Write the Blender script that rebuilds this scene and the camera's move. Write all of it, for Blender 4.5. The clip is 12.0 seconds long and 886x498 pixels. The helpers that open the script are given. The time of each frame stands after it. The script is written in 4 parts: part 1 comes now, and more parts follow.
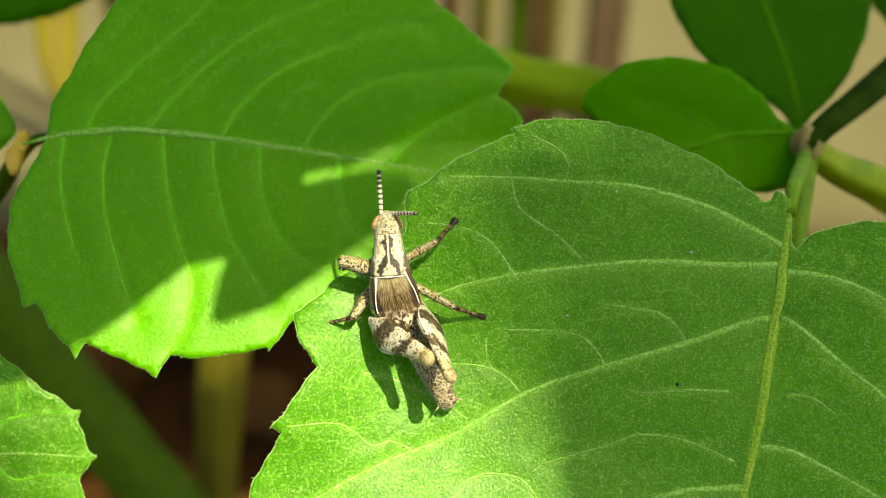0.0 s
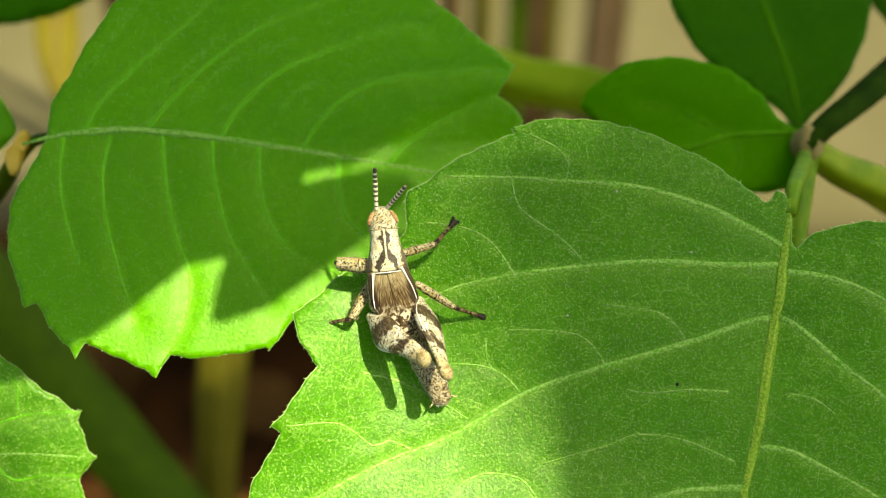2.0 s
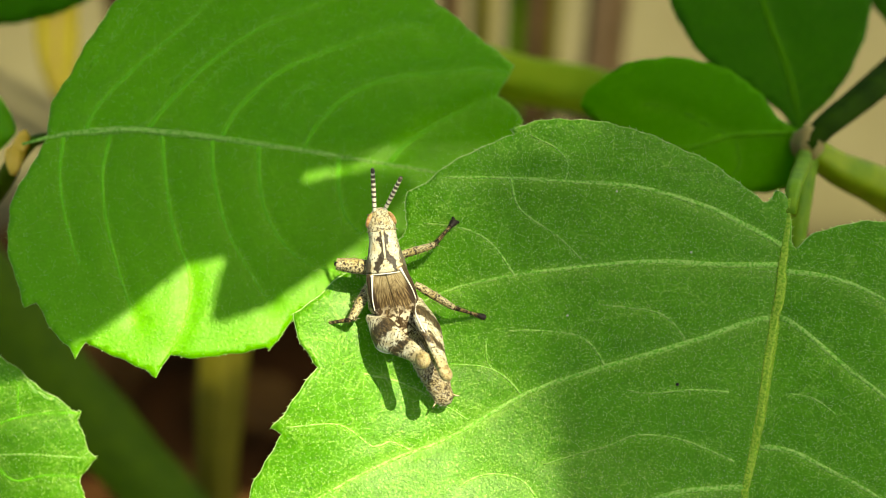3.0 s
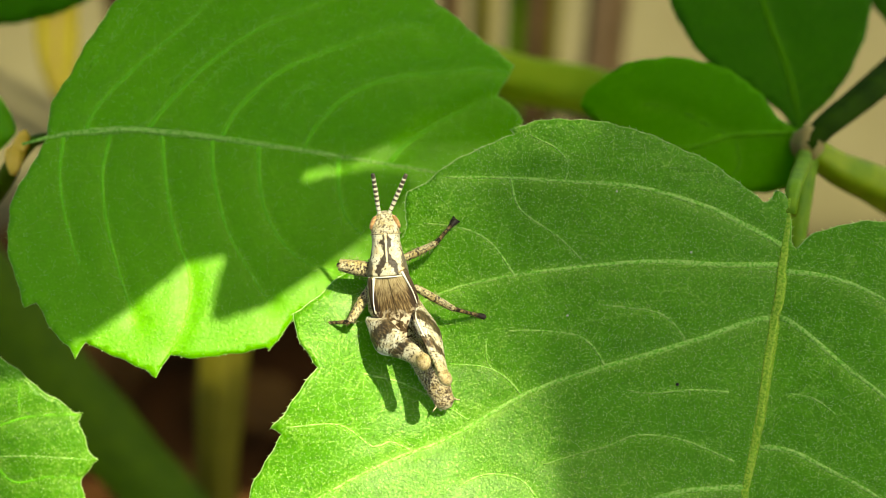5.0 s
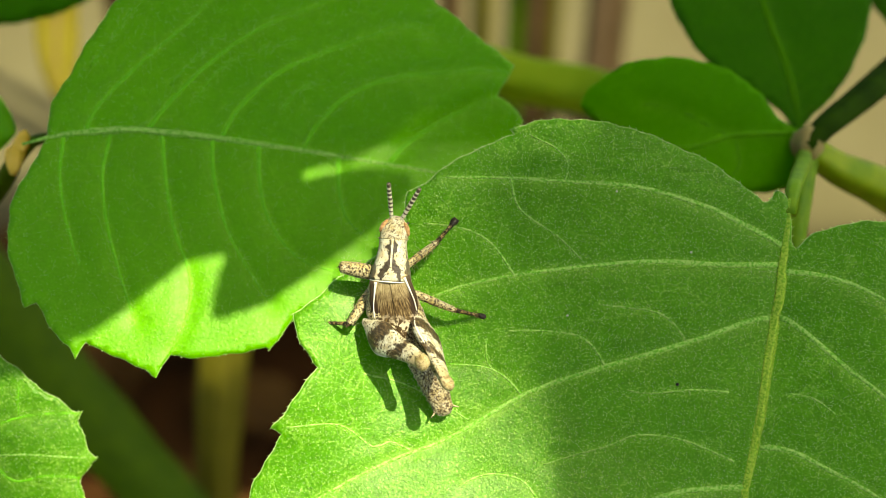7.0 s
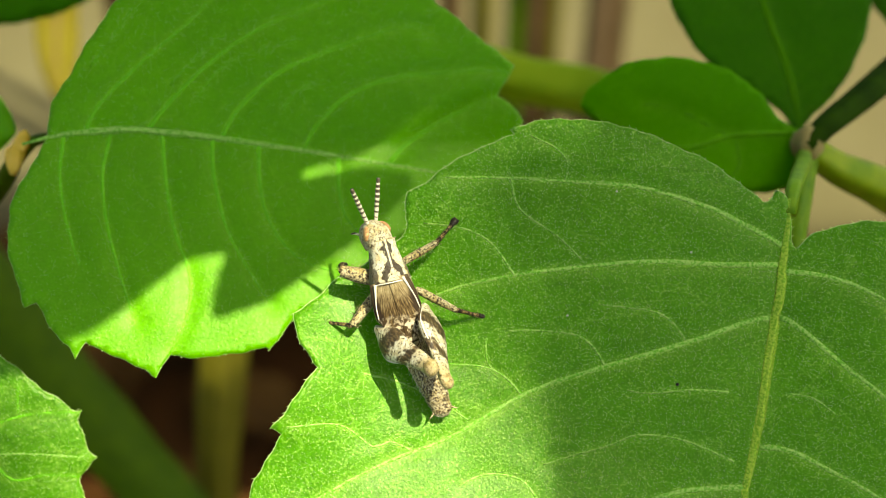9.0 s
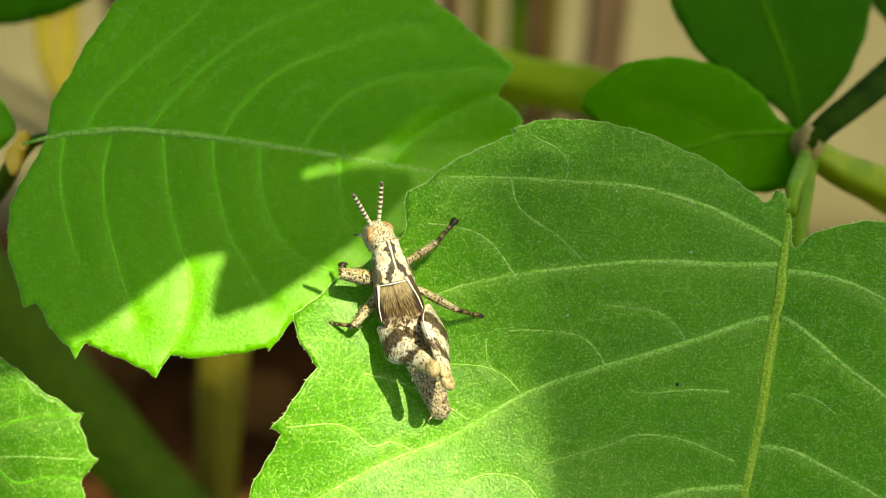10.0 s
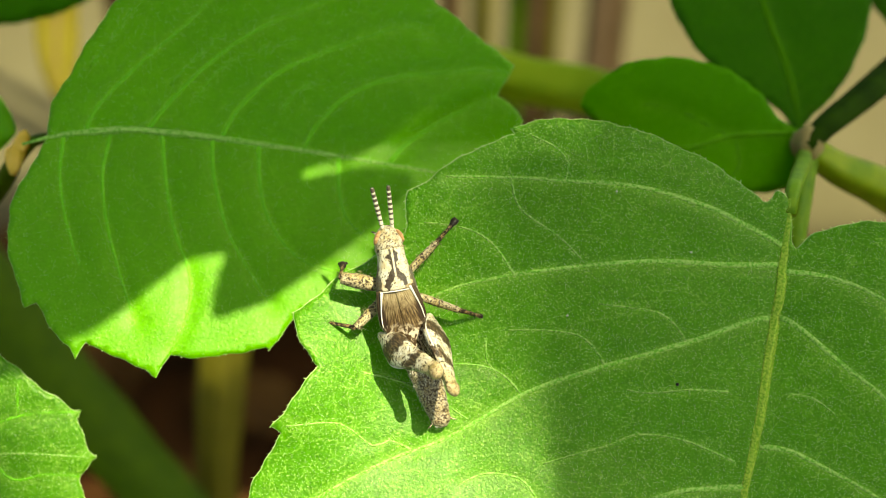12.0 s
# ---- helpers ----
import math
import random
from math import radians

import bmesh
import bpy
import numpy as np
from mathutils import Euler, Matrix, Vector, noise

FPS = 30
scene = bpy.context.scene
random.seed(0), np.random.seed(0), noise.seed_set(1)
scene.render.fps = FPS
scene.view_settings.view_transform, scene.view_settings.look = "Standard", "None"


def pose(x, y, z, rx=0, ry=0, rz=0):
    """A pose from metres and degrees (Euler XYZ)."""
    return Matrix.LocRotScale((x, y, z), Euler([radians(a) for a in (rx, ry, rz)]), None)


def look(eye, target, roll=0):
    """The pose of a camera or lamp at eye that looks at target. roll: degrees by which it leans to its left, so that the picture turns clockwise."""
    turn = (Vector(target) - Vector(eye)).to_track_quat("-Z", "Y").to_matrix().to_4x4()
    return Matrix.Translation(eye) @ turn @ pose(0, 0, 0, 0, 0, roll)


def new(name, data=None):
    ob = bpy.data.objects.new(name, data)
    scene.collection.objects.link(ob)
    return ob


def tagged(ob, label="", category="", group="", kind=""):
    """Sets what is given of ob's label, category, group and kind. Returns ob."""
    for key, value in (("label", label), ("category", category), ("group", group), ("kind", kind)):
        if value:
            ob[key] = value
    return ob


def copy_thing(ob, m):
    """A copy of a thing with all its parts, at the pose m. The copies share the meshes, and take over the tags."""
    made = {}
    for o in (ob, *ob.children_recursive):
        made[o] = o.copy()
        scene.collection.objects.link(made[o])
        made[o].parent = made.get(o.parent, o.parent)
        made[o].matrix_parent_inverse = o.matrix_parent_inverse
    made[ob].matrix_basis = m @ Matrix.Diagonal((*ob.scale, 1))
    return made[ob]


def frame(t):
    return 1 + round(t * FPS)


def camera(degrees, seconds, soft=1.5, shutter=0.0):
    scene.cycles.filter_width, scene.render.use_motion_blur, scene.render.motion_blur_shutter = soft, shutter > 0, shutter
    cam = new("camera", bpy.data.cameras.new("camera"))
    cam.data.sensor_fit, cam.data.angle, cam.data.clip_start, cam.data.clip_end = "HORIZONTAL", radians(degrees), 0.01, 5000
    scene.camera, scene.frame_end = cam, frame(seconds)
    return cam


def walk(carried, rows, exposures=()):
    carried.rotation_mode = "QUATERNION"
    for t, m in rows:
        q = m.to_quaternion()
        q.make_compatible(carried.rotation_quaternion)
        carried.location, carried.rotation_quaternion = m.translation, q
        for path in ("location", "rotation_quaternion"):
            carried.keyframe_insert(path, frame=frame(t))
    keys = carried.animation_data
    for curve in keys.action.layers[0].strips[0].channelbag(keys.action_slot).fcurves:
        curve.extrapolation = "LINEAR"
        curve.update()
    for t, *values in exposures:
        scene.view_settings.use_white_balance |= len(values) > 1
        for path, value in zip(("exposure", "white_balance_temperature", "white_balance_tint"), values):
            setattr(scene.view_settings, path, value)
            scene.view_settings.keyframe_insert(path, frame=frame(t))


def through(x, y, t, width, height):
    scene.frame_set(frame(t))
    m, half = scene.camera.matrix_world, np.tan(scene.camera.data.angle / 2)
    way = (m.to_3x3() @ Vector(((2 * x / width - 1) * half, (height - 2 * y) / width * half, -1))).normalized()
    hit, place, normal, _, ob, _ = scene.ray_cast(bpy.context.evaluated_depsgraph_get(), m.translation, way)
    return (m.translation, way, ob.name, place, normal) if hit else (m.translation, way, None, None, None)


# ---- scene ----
cam = camera(40, 12.0, soft=0.85)
MM = 0.001
SLOPE = pose(0, 0, 0.45, 45, 0, 0)          # picture-wide slope on which the leaves lie: x right, y uphill, z out of it
VIEW = SLOPE @ Matrix.Translation((0, 0, 0.106))
walk(cam, [(0.0, VIEW), (12.0, VIEW)], [(0.0, 1.71, 8500, 4), (12.0, 1.71, 8500, 4)])
cam.data.dof.use_dof = True
cam.data.dof.focus_distance = 0.1027
cam.data.dof.aperture_fstop = 20

# ---- light ----
SUN = (SLOPE.to_3x3() @ Vector((0.352, 0.505, 0.79))).normalized()
sun = new("sun", bpy.data.lights.new("sun", "SUN"))
sun.data.energy, sun.data.angle, sun.data.color = 3.3, radians(0.53), (1.0, 0.975, 0.94)
sun.matrix_world = look(SUN * 3, (0, 0, 0))
world = bpy.data.worlds.new("sky")
scene.world = world
world.use_nodes = True
sky = world.node_tree.nodes.new("ShaderNodeTexSky")
sky.sky_type, sky.sun_disc = "NISHITA", False
sky.air_density, sky.dust_density, sky.ozone_density = 0.45, 1.6, 0.5
sky.sun_elevation = math.asin(SUN.z)
sky.sun_rotation = math.atan2(SUN.x, SUN.y)
world.node_tree.links.new(sky.outputs[0], world.node_tree.nodes["Background"].inputs[0])
world.node_tree.nodes["Background"].inputs[1].default_value = 0.128


# ---- materials ----
class Nodes:
    """Shorthand for a node material."""
    def __init__(self, name):
        self.mat = bpy.data.materials.new(name)
        self.mat.use_nodes = True
        self.tree = self.mat.node_tree
        self.bsdf = self.tree.nodes["Principled BSDF"]
        self.out = self.tree.nodes["Material Output"]
        self.pos = self.add("ShaderNodeTexCoord").outputs["Object"]

    def add(self, kind, **inputs):
        n = self.tree.nodes.new(kind)
        for key, value in inputs.items():
            self.put(n.inputs[key.replace("_", " ")], value)
        return n

    def put(self, socket, value):
        if isinstance(value, bpy.types.NodeSocket):
            self.tree.links.new(value, socket)
        else:
            socket.default_value = value

    def set(self, **inputs):
        for key, value in inputs.items():
            self.put(self.bsdf.inputs[key.replace("_", " ")], value)

    def noise(self, scale, detail=3.0, rough=0.55, stretch=(1, 1, 1), distort=0.0):
        m = self.add("ShaderNodeMapping", Vector=self.pos)
        m.inputs["Scale"].default_value = stretch
        return self.add("ShaderNodeTexNoise", Vector=m.outputs[0], Scale=scale, Detail=detail, Roughness=rough, Distortion=distort).outputs["Fac"]

    def cells(self, scale, feature="DISTANCE_TO_EDGE"):
        n = self.add("ShaderNodeTexVoronoi", Vector=self.pos, Scale=scale)
        n.feature = feature
        return n.outputs["Distance"]

    def ramp(self, fac, *stops):
        n = self.add("ShaderNodeValToRGB", Fac=fac)
        e = n.color_ramp.elements
        while len(e) < len(stops):
            e.new(0.5)
        for el, (p, c) in zip(e, stops):
            el.position, el.color = p, (*c, 1) if isinstance(c, tuple) else (c, c, c, 1)
        return n.outputs[0]

    def mix(self, fac, a, b, kind="MIX"):
        n = self.add("ShaderNodeMix")
        n.data_type, n.blend_type = "RGBA", kind
        for socket, v in ((n.inputs[0], fac), (n.inputs[6], a), (n.inputs[7], b)):
            self.put(socket, (*v, 1) if isinstance(v, tuple) else v)
        return n.outputs[2]

    def math(self, op, a, b=0.0):
        n = self.add("ShaderNodeMath")
        n.operation = op
        self.put(n.inputs[0], a)
        self.put(n.inputs[1], b)
        return n.outputs[0]

    def bump(self, height, strength, distance):
        self.set(Normal=self.add("ShaderNodeBump", Height=height, Strength=strength, Distance=distance).outputs[0])


def leaf_material(name, deep, light, glow, through=0.4, rough=0.39, fuzz=0.7, gloss=0.3, wax=0.0):
    """A thin leaf: blotchy green, pale along its veins, a faint net of veinlets, pits and short pale hairs, light shining through."""
    n = Nodes(name)
    patch = n.ramp(n.noise(70, 4), (0.3, 0.0), (0.7, 1.0))
    base = n.mix(patch, deep, light)
    base = n.mix(n.ramp(n.noise(1100, 3), (0.35, 0.0), (0.65, 0.35)), base, tuple(c * 0.62 for c in deep))
    wander = n.add("ShaderNodeTexNoise", Vector=n.pos, Scale=420.0, Detail=3.0).outputs["Color"]
    bent = n.add("ShaderNodeVectorMath", Vector=wander)
    bent.operation, bent.inputs[1].default_value = "SCALE", (0, 0, 0)
    bent.inputs["Scale"].default_value = 0.0016
    moved = n.add("ShaderNodeVectorMath")
    n.put(moved.inputs[0], n.pos)
    n.put(moved.inputs[1], bent.outputs[0])
    pale = (min(1, light[0] * 1.9 + 0.10), min(1, light[1] * 1.3 + 0.10), light[2] + 0.05)
    beads = n.ramp(n.noise(4300, 2), (0.36, 0.1), (0.52, 1.0))
    # the net between the side veins, in two sizes, each broken into beads and fading in and out
    seen = n.ramp(n.noise(190, 2), (0.34, 0.0), (0.52, 1.0))
    for scale, width, much in ((300.0, 0.028, 0.6), (640.0, 0.045, 0.3)):
        web = n.add("ShaderNodeTexVoronoi", Vector=moved.outputs[0], Scale=scale)
        web.feature = "DISTANCE_TO_EDGE"
        line = n.math("MULTIPLY", n.ramp(web.outputs["Distance"], (width * 0.4, 1.0), (width, 0.0)), n.math("MULTIPLY", beads, seen))
        base = n.mix(n.math("MULTIPLY", line, much * min(1.0, fuzz + 0.05)), base, pale)
    # fine dark creases
    crease = n.ramp(n.add("ShaderNodeTexVoronoi", Vector=moved.outputs[0], Scale=1500.0).outputs["Distance"], (0.55, 0.0), (0.80, 1.0))
    base = n.mix(n.math("MULTIPLY", crease, 0.32 * fuzz), base, tuple(c * 0.40 for c in deep))
    # pale down beside the veins
    beside = n.add("ShaderNodeAttribute")
    beside.attribute_name = "beside_vein"
    base = n.mix(n.math("MULTIPLY", n.math("MULTIPLY", beside.outputs["Fac"], 0.25 + 0.75 * fuzz), n.ramp(n.noise(3800, 2), (0.36, 0.15), (0.62, 1.0))), base, pale)
    pits = n.ramp(n.noise(4200, 2), (0.36, 1.0), (0.48, 0.0))
    base = n.mix(n.math("MULTIPLY", pits, 0.2 + 0.35 * fuzz), base, tuple(c * 0.36 for c in deep))
    hairs = n.ramp(n.noise(5400, 1), (0.58, 0.0), (0.68, 1.0))
    base = n.mix(n.math("MULTIPLY", hairs, fuzz), base, (0.29, 0.58, 0.07))
    n.set(Base_Color=base, Roughness=rough, Specular_IOR_Level=gloss, Specular_Tint=(0.92, 1.0, 0.52, 1), Coat_Weight=wax, Coat_Roughness=0.42, Coat_IOR=1.5)
    grain = n.math("ADD", n.math("MULTIPLY", n.cells(3600, "F1"), 0.6), n.noise(5200, 2))
    height = n.math("ADD", n.math("MULTIPLY", grain, 0.5), n.math("ADD", n.math("MULTIPLY", n.noise(900, 2), 0.7), n.math("MULTIPLY", crease, -0.15)))
    n.bump(height, 0.5 + 0.5 * fuzz, 0.00011)
    trans = n.add("ShaderNodeBsdfTranslucent", Color=(*glow, 1))
    both = n.add("ShaderNodeMixShader", Fac=through)
    n.tree.links.new(n.bsdf.outputs[0], both.inputs[1])
    n.tree.links.new(trans.outputs[0], both.inputs[2])
    n.tree.links.new(both.outputs[0], n.out.inputs[0])
    return n.mat


def plain_material(name, a, b, scale, rough=0.6, stretch=(1, 1, 1), bump=0.0001, spec=0.2):
    n = Nodes(name)
    f = n.noise(scale, 5, stretch=stretch)
    n.set(Base_Color=n.mix(n.ramp(f, (0.3, 0.0), (0.7, 1.0)), a, b), Roughness=rough, Specular_IOR_Level=spec)
    n.bump(n.noise(scale * 3, 3, stretch=stretch), 0.4, bump)
    return n.mat


def chitin_material(name, pale, dark, speck=0.52, blotch=0.5, scale=4600, rough=0.45, stretch=(1, 1, 1)):
    """Mottled insect skin: pale ground, brown blotches, fine dark specks."""
    n = Nodes(name)
    warm = n.mix(n.ramp(n.noise(scale * 0.35, 3), (0.35, 0.0), (0.65, 1.0)), pale, tuple(c * f for c, f in zip(pale, (0.68, 0.60, 0.40))))
    blots = n.ramp(n.noise(scale * 1.15, 4, 0.6, stretch=stretch), (blotch, 0.0), (blotch + 0.03, 1.0))
    col = n.mix(n.math("MULTIPLY", blots, 0.92), warm, dark)
    specks = n.ramp(n.noise(scale * 2.6, 2, stretch=stretch), (speck, 0.0), (speck + 0.05, 1.0))
    col = n.mix(n.math("MULTIPLY", specks, 0.8), col, tuple(c * 0.35 for c in dark))
    n.set(Base_Color=col, Roughness=rough, Specular_IOR_Level=0.12)
    n.bump(n.noise(scale * 2, 3), 0.6, 0.00008)
    return n.mat


LEAF = leaf_material("leaf_green", (0.050, 0.262, 0.001), (0.076, 0.33, 0.001), (0.13, 0.56, 0.001), rough=0.42, fuzz=0.9, gloss=0.34, wax=0.24)
LEAF_COOL = leaf_material("leaf_cool_green", (0.086, 0.385, 0.002), (0.122, 0.47, 0.003), (0.15, 0.60, 0.002), rough=0.42, fuzz=0.3, gloss=0.32, wax=0.1)
# leaf green with deep shade put into the colour
LEAF_SHADED = leaf_material("leaf_green_shaded", (0.016, 0.12, 0.001), (0.026, 0.16, 0.001), (0.05, 0.24, 0.001), 0.3, 0.6, 0.08, 0.08)
LEAF_MID = leaf_material("leaf_mid_green", (0.056, 0.30, 0.001), (0.084, 0.37, 0.001), (0.14, 0.52, 0.001), 0.4, 0.6, 0.10, 0.2)
LEAF_YELLOW = leaf_material("leaf_yellowed", (0.13, 0.105, 0.010), (0.18, 0.155, 0.014), (0.22, 0.19, 0.015), 0.3, 0.6, 0.1, 0.1)
def vein_material(name, pale, green, gloss=0.25):
    """Pale vein whose fuzz breaks into dots over the green."""
    n = Nodes(name)
    dots = n.ramp(n.noise(4500, 2), (0.40, 0.0), (0.58, 1.0))
    n.set(Base_Color=n.mix(dots, green, pale), Roughness=0.5, Specular_IOR_Level=gloss)
    n.bump(n.noise(5000, 2), 0.6, 0.0001)
    return n.mat


VEIN = vein_material("vein_pale", (0.25, 0.46, 0.09), (0.075, 0.30, 0.005))
VEIN_FAINT = vein_material("vein_faint", (0.085, 0.30, 0.008), (0.065, 0.27, 0.004), 0.08)
# vein darkened in its colour to go with the shaded leaves
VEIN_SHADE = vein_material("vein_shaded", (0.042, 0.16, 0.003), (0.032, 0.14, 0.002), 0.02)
FUZZ = plain_material("leaf_down", (0.28, 0.53, 0.09), (0.46, 0.66, 0.22), 900, 0.32, spec=1.0)
MARGIN = vein_material("leaf_margin", (0.40, 0.56, 0.20), (0.20, 0.42, 0.06))
VEIN_DARK = plain_material("vein_dull", (0.088, 0.41, 0.005), (0.115, 0.46, 0.010), 900, 0.5)
RIB = vein_material("rib_green", (0.27, 0.42, 0.04), (0.12, 0.29, 0.006))
STALK = plain_material("stalk_green", (0.07, 0.19, 0.003), (0.15, 0.28, 0.010), 900, 0.5)
STEM = plain_material("stem_green", (0.12, 0.23, 0.004), (0.22, 0.31, 0.012), 300, 0.5)
# dimmer copy of the stem green; the colour carries the plant's inner shade
STEM_SHADED = plain_material("stem_shaded", (0.03, 0.07, 0.001), (0.05, 0.10, 0.002), 300, 0.6, spec=0.08)
STEM_SUN = plain_material("stem_yellow_green", (0.17, 0.30, 0.006), (0.26, 0.38, 0.016), 120, 0.6, spec=0.1)
# stem green taken almost to black, deep shade painted in
STEM_DEEP_SHADE = plain_material("stem_deep_shade", (0.008, 0.024, 0.001), (0.018, 0.050, 0.002), 300, 0.7, spec=0.03)
# olive, lowered in brightness to put the stem in shade
STEM_OLIVE_SHADED = plain_material("stem_olive_shaded", (0.075, 0.07, 0.004), (0.11, 0.10, 0.008), 150, 0.7, spec=0.08)
NODE = plain_material("node_brown", (0.18, 0.15, 0.04), (0.30, 0.24, 0.09), 700, 0.7)
DRY = plain_material("dry_tan", (0.60, 0.36, 0.03), (0.78, 0.54, 0.10), 500, 0.7)
# soil brown, darkened so that the colour holds part of the shade
SOIL_SHADED = plain_material("soil", (0.018, 0.008, 0.002), (0.045, 0.019, 0.005), 14, 0.9, bump=0.004, spec=0.03)
PAVING = plain_material("dusty_concrete", (0.078, 0.070, 0.026), (0.108, 0.098, 0.042), 9, 0.85, bump=0.001, spec=0.2)
# dead-leaf brown, its dark end lowered for the shade under the plant
LITTER_SHADED = plain_material("dead_leaf", (0.020, 0.010, 0.002), (0.10, 0.05, 0.010), 25, 0.8, spec=0.05)
STRAW = plain_material("straw", (0.085, 0.055, 0.022), (0.12, 0.08, 0.035), 80, 0.8, spec=0.2)
STRAW_DARK = plain_material("straw_dark", (0.050, 0.030, 0.010), (0.085, 0.052, 0.018), 80, 0.8, spec=0.1)
CREAM = (0.48, 0.48, 0.33)
BROWN = (0.02, 0.012, 0.007)
def shield_material():
    """Cream stripes on both sides of a dark mark that widens to the rear, a pale keel line, mottled flanks."""
    n = Nodes("skin_shield")
    xyz = n.add("ShaderNodeSeparateXYZ", Vector=n.pos).outputs
    side = n.math("MULTIPLY", n.math("ABSOLUTE", xyz[0]), 1000.0)
    along = n.math("MULTIPLY", xyz[1], 1000.0 / 3.5)
    outer = n.ramp(along, (0.0, 0.88), (0.12, 0.95), (0.24, 0.84), (0.38, 0.55), (0.50, 0.24), (0.62, 0.28), (0.78, 0.52), (1.0, 0.10))
    inner = n.ramp(along, (0.0, 0.66), (0.10, 0.54), (0.22, 0.30), (0.34, 0.0), (0.60, 0.0), (0.78, 0.14), (1.0, 0.05))
    ragged = n.math("MULTIPLY", n.math("SUBTRACT", n.noise(2600, 4), 0.5), 0.9)
    core = n.math("ADD", n.math("SUBTRACT", side, outer), ragged)
    core = n.ramp(n.math("ADD", core, 0.5), (0.46, 1.0), (0.54, 0.0))
    hollow = n.ramp(n.math("ADD", n.math("ADD", n.math("SUBTRACT", side, inner), ragged), 0.5), (0.44, 0.15), (0.54, 1.0))
    core = n.math("MULTIPLY", core, hollow)
    keel = n.ramp(side, (0.06, 0.0), (0.10, 1.0))
    flank = n.ramp(n.math("ADD", n.math("SUBTRACT", side, 1.18), ragged), (0.02, 0.0), (0.12, 0.85))
    warm = n.mix(n.ramp(n.noise(1800, 3), (0.4, 0.0), (0.65, 1.0)), CREAM, tuple(c * k for c, k in zip(CREAM, (0.82, 0.70, 0.54))))
    dark = n.math("MAXIMUM", n.math("MULTIPLY", core, keel), flank)
    col = n.mix(n.math("MULTIPLY", dark, 0.94), warm, (0.015, 0.009, 0.005))
    specks = n.ramp(n.noise(6500, 3), (0.58, 0.0), (0.62, 0.95))
    n.set(Base_Color=n.mix(specks, col, (0.02, 0.012, 0.006)), Roughness=0.42, Specular_IOR_Level=0.15)
    n.bump(n.noise(3600, 3), 0.8, 0.00009)
    return n.mat


SHIELD = shield_material()
SKIN_HEAD = chitin_material("skin_head", (0.46, 0.44, 0.30), (0.05, 0.03, 0.012), 0.55, 0.56)
SKIN_LEG = chitin_material("skin_leg", (0.47, 0.43, 0.25), BROWN, 0.53, 0.53)
SKIN_ABDOMEN = chitin_material("skin_abdomen", (0.43, 0.39, 0.25), (0.045, 0.027, 0.010), 0.515, 0.515, scale=4200)


def femur_material():
    """Cream thigh with two slanting dark bars, speckled, turning ochre towards the knee."""
    n = Nodes("skin_femur")
    xyz = n.add("ShaderNodeSeparateXYZ", Vector=n.pos).outputs
    along = n.math("ADD", n.math("MULTIPLY", xyz[1], 1000.0 / 8.1), n.math("MULTIPLY", xyz[0], 60.0))
    along = n.math("ADD", along, n.math("MULTIPLY", n.math("SUBTRACT", n.noise(1700, 5, 0.65), 0.5), 0.34))
    bars = n.ramp(along, (0.17, 0.0), (0.22, 1.0), (0.38, 1.0), (0.42, 0.0), (0.56, 0.0), (0.59, 1.0), (0.67, 1.0), (0.71, 0.0))
    cream = n.mix(n.ramp(n.noise(2200, 3), (0.4, 0.0), (0.62, 1.0)), (0.51, 0.50, 0.35), (0.34, 0.30, 0.17))
    cream = n.mix(n.ramp(along, (0.74, 0.0), (0.86, 1.0)), cream, (0.36, 0.30, 0.15))
    streaks = n.noise(5200, 3, stretch=(1.0, 0.35, 1.0))
    dark = n.ramp(streaks, (0.44, (0.014, 0.009, 0.004)), (0.66, (0.10, 0.066, 0.026)))
    col = n.mix(n.math("MULTIPLY", bars, 0.96), cream, dark)
    specks = n.ramp(n.noise(4800, 3), (0.545, 0.0), (0.58, 0.9))
    n.set(Base_Color=n.mix(specks, col, (0.03, 0.02, 0.008)), Roughness=0.45, Specular_IOR_Level=0.15)
    n.bump(streaks, 0.7, 0.00009)
    return n.mat


SKIN_FEMUR = femur_material()


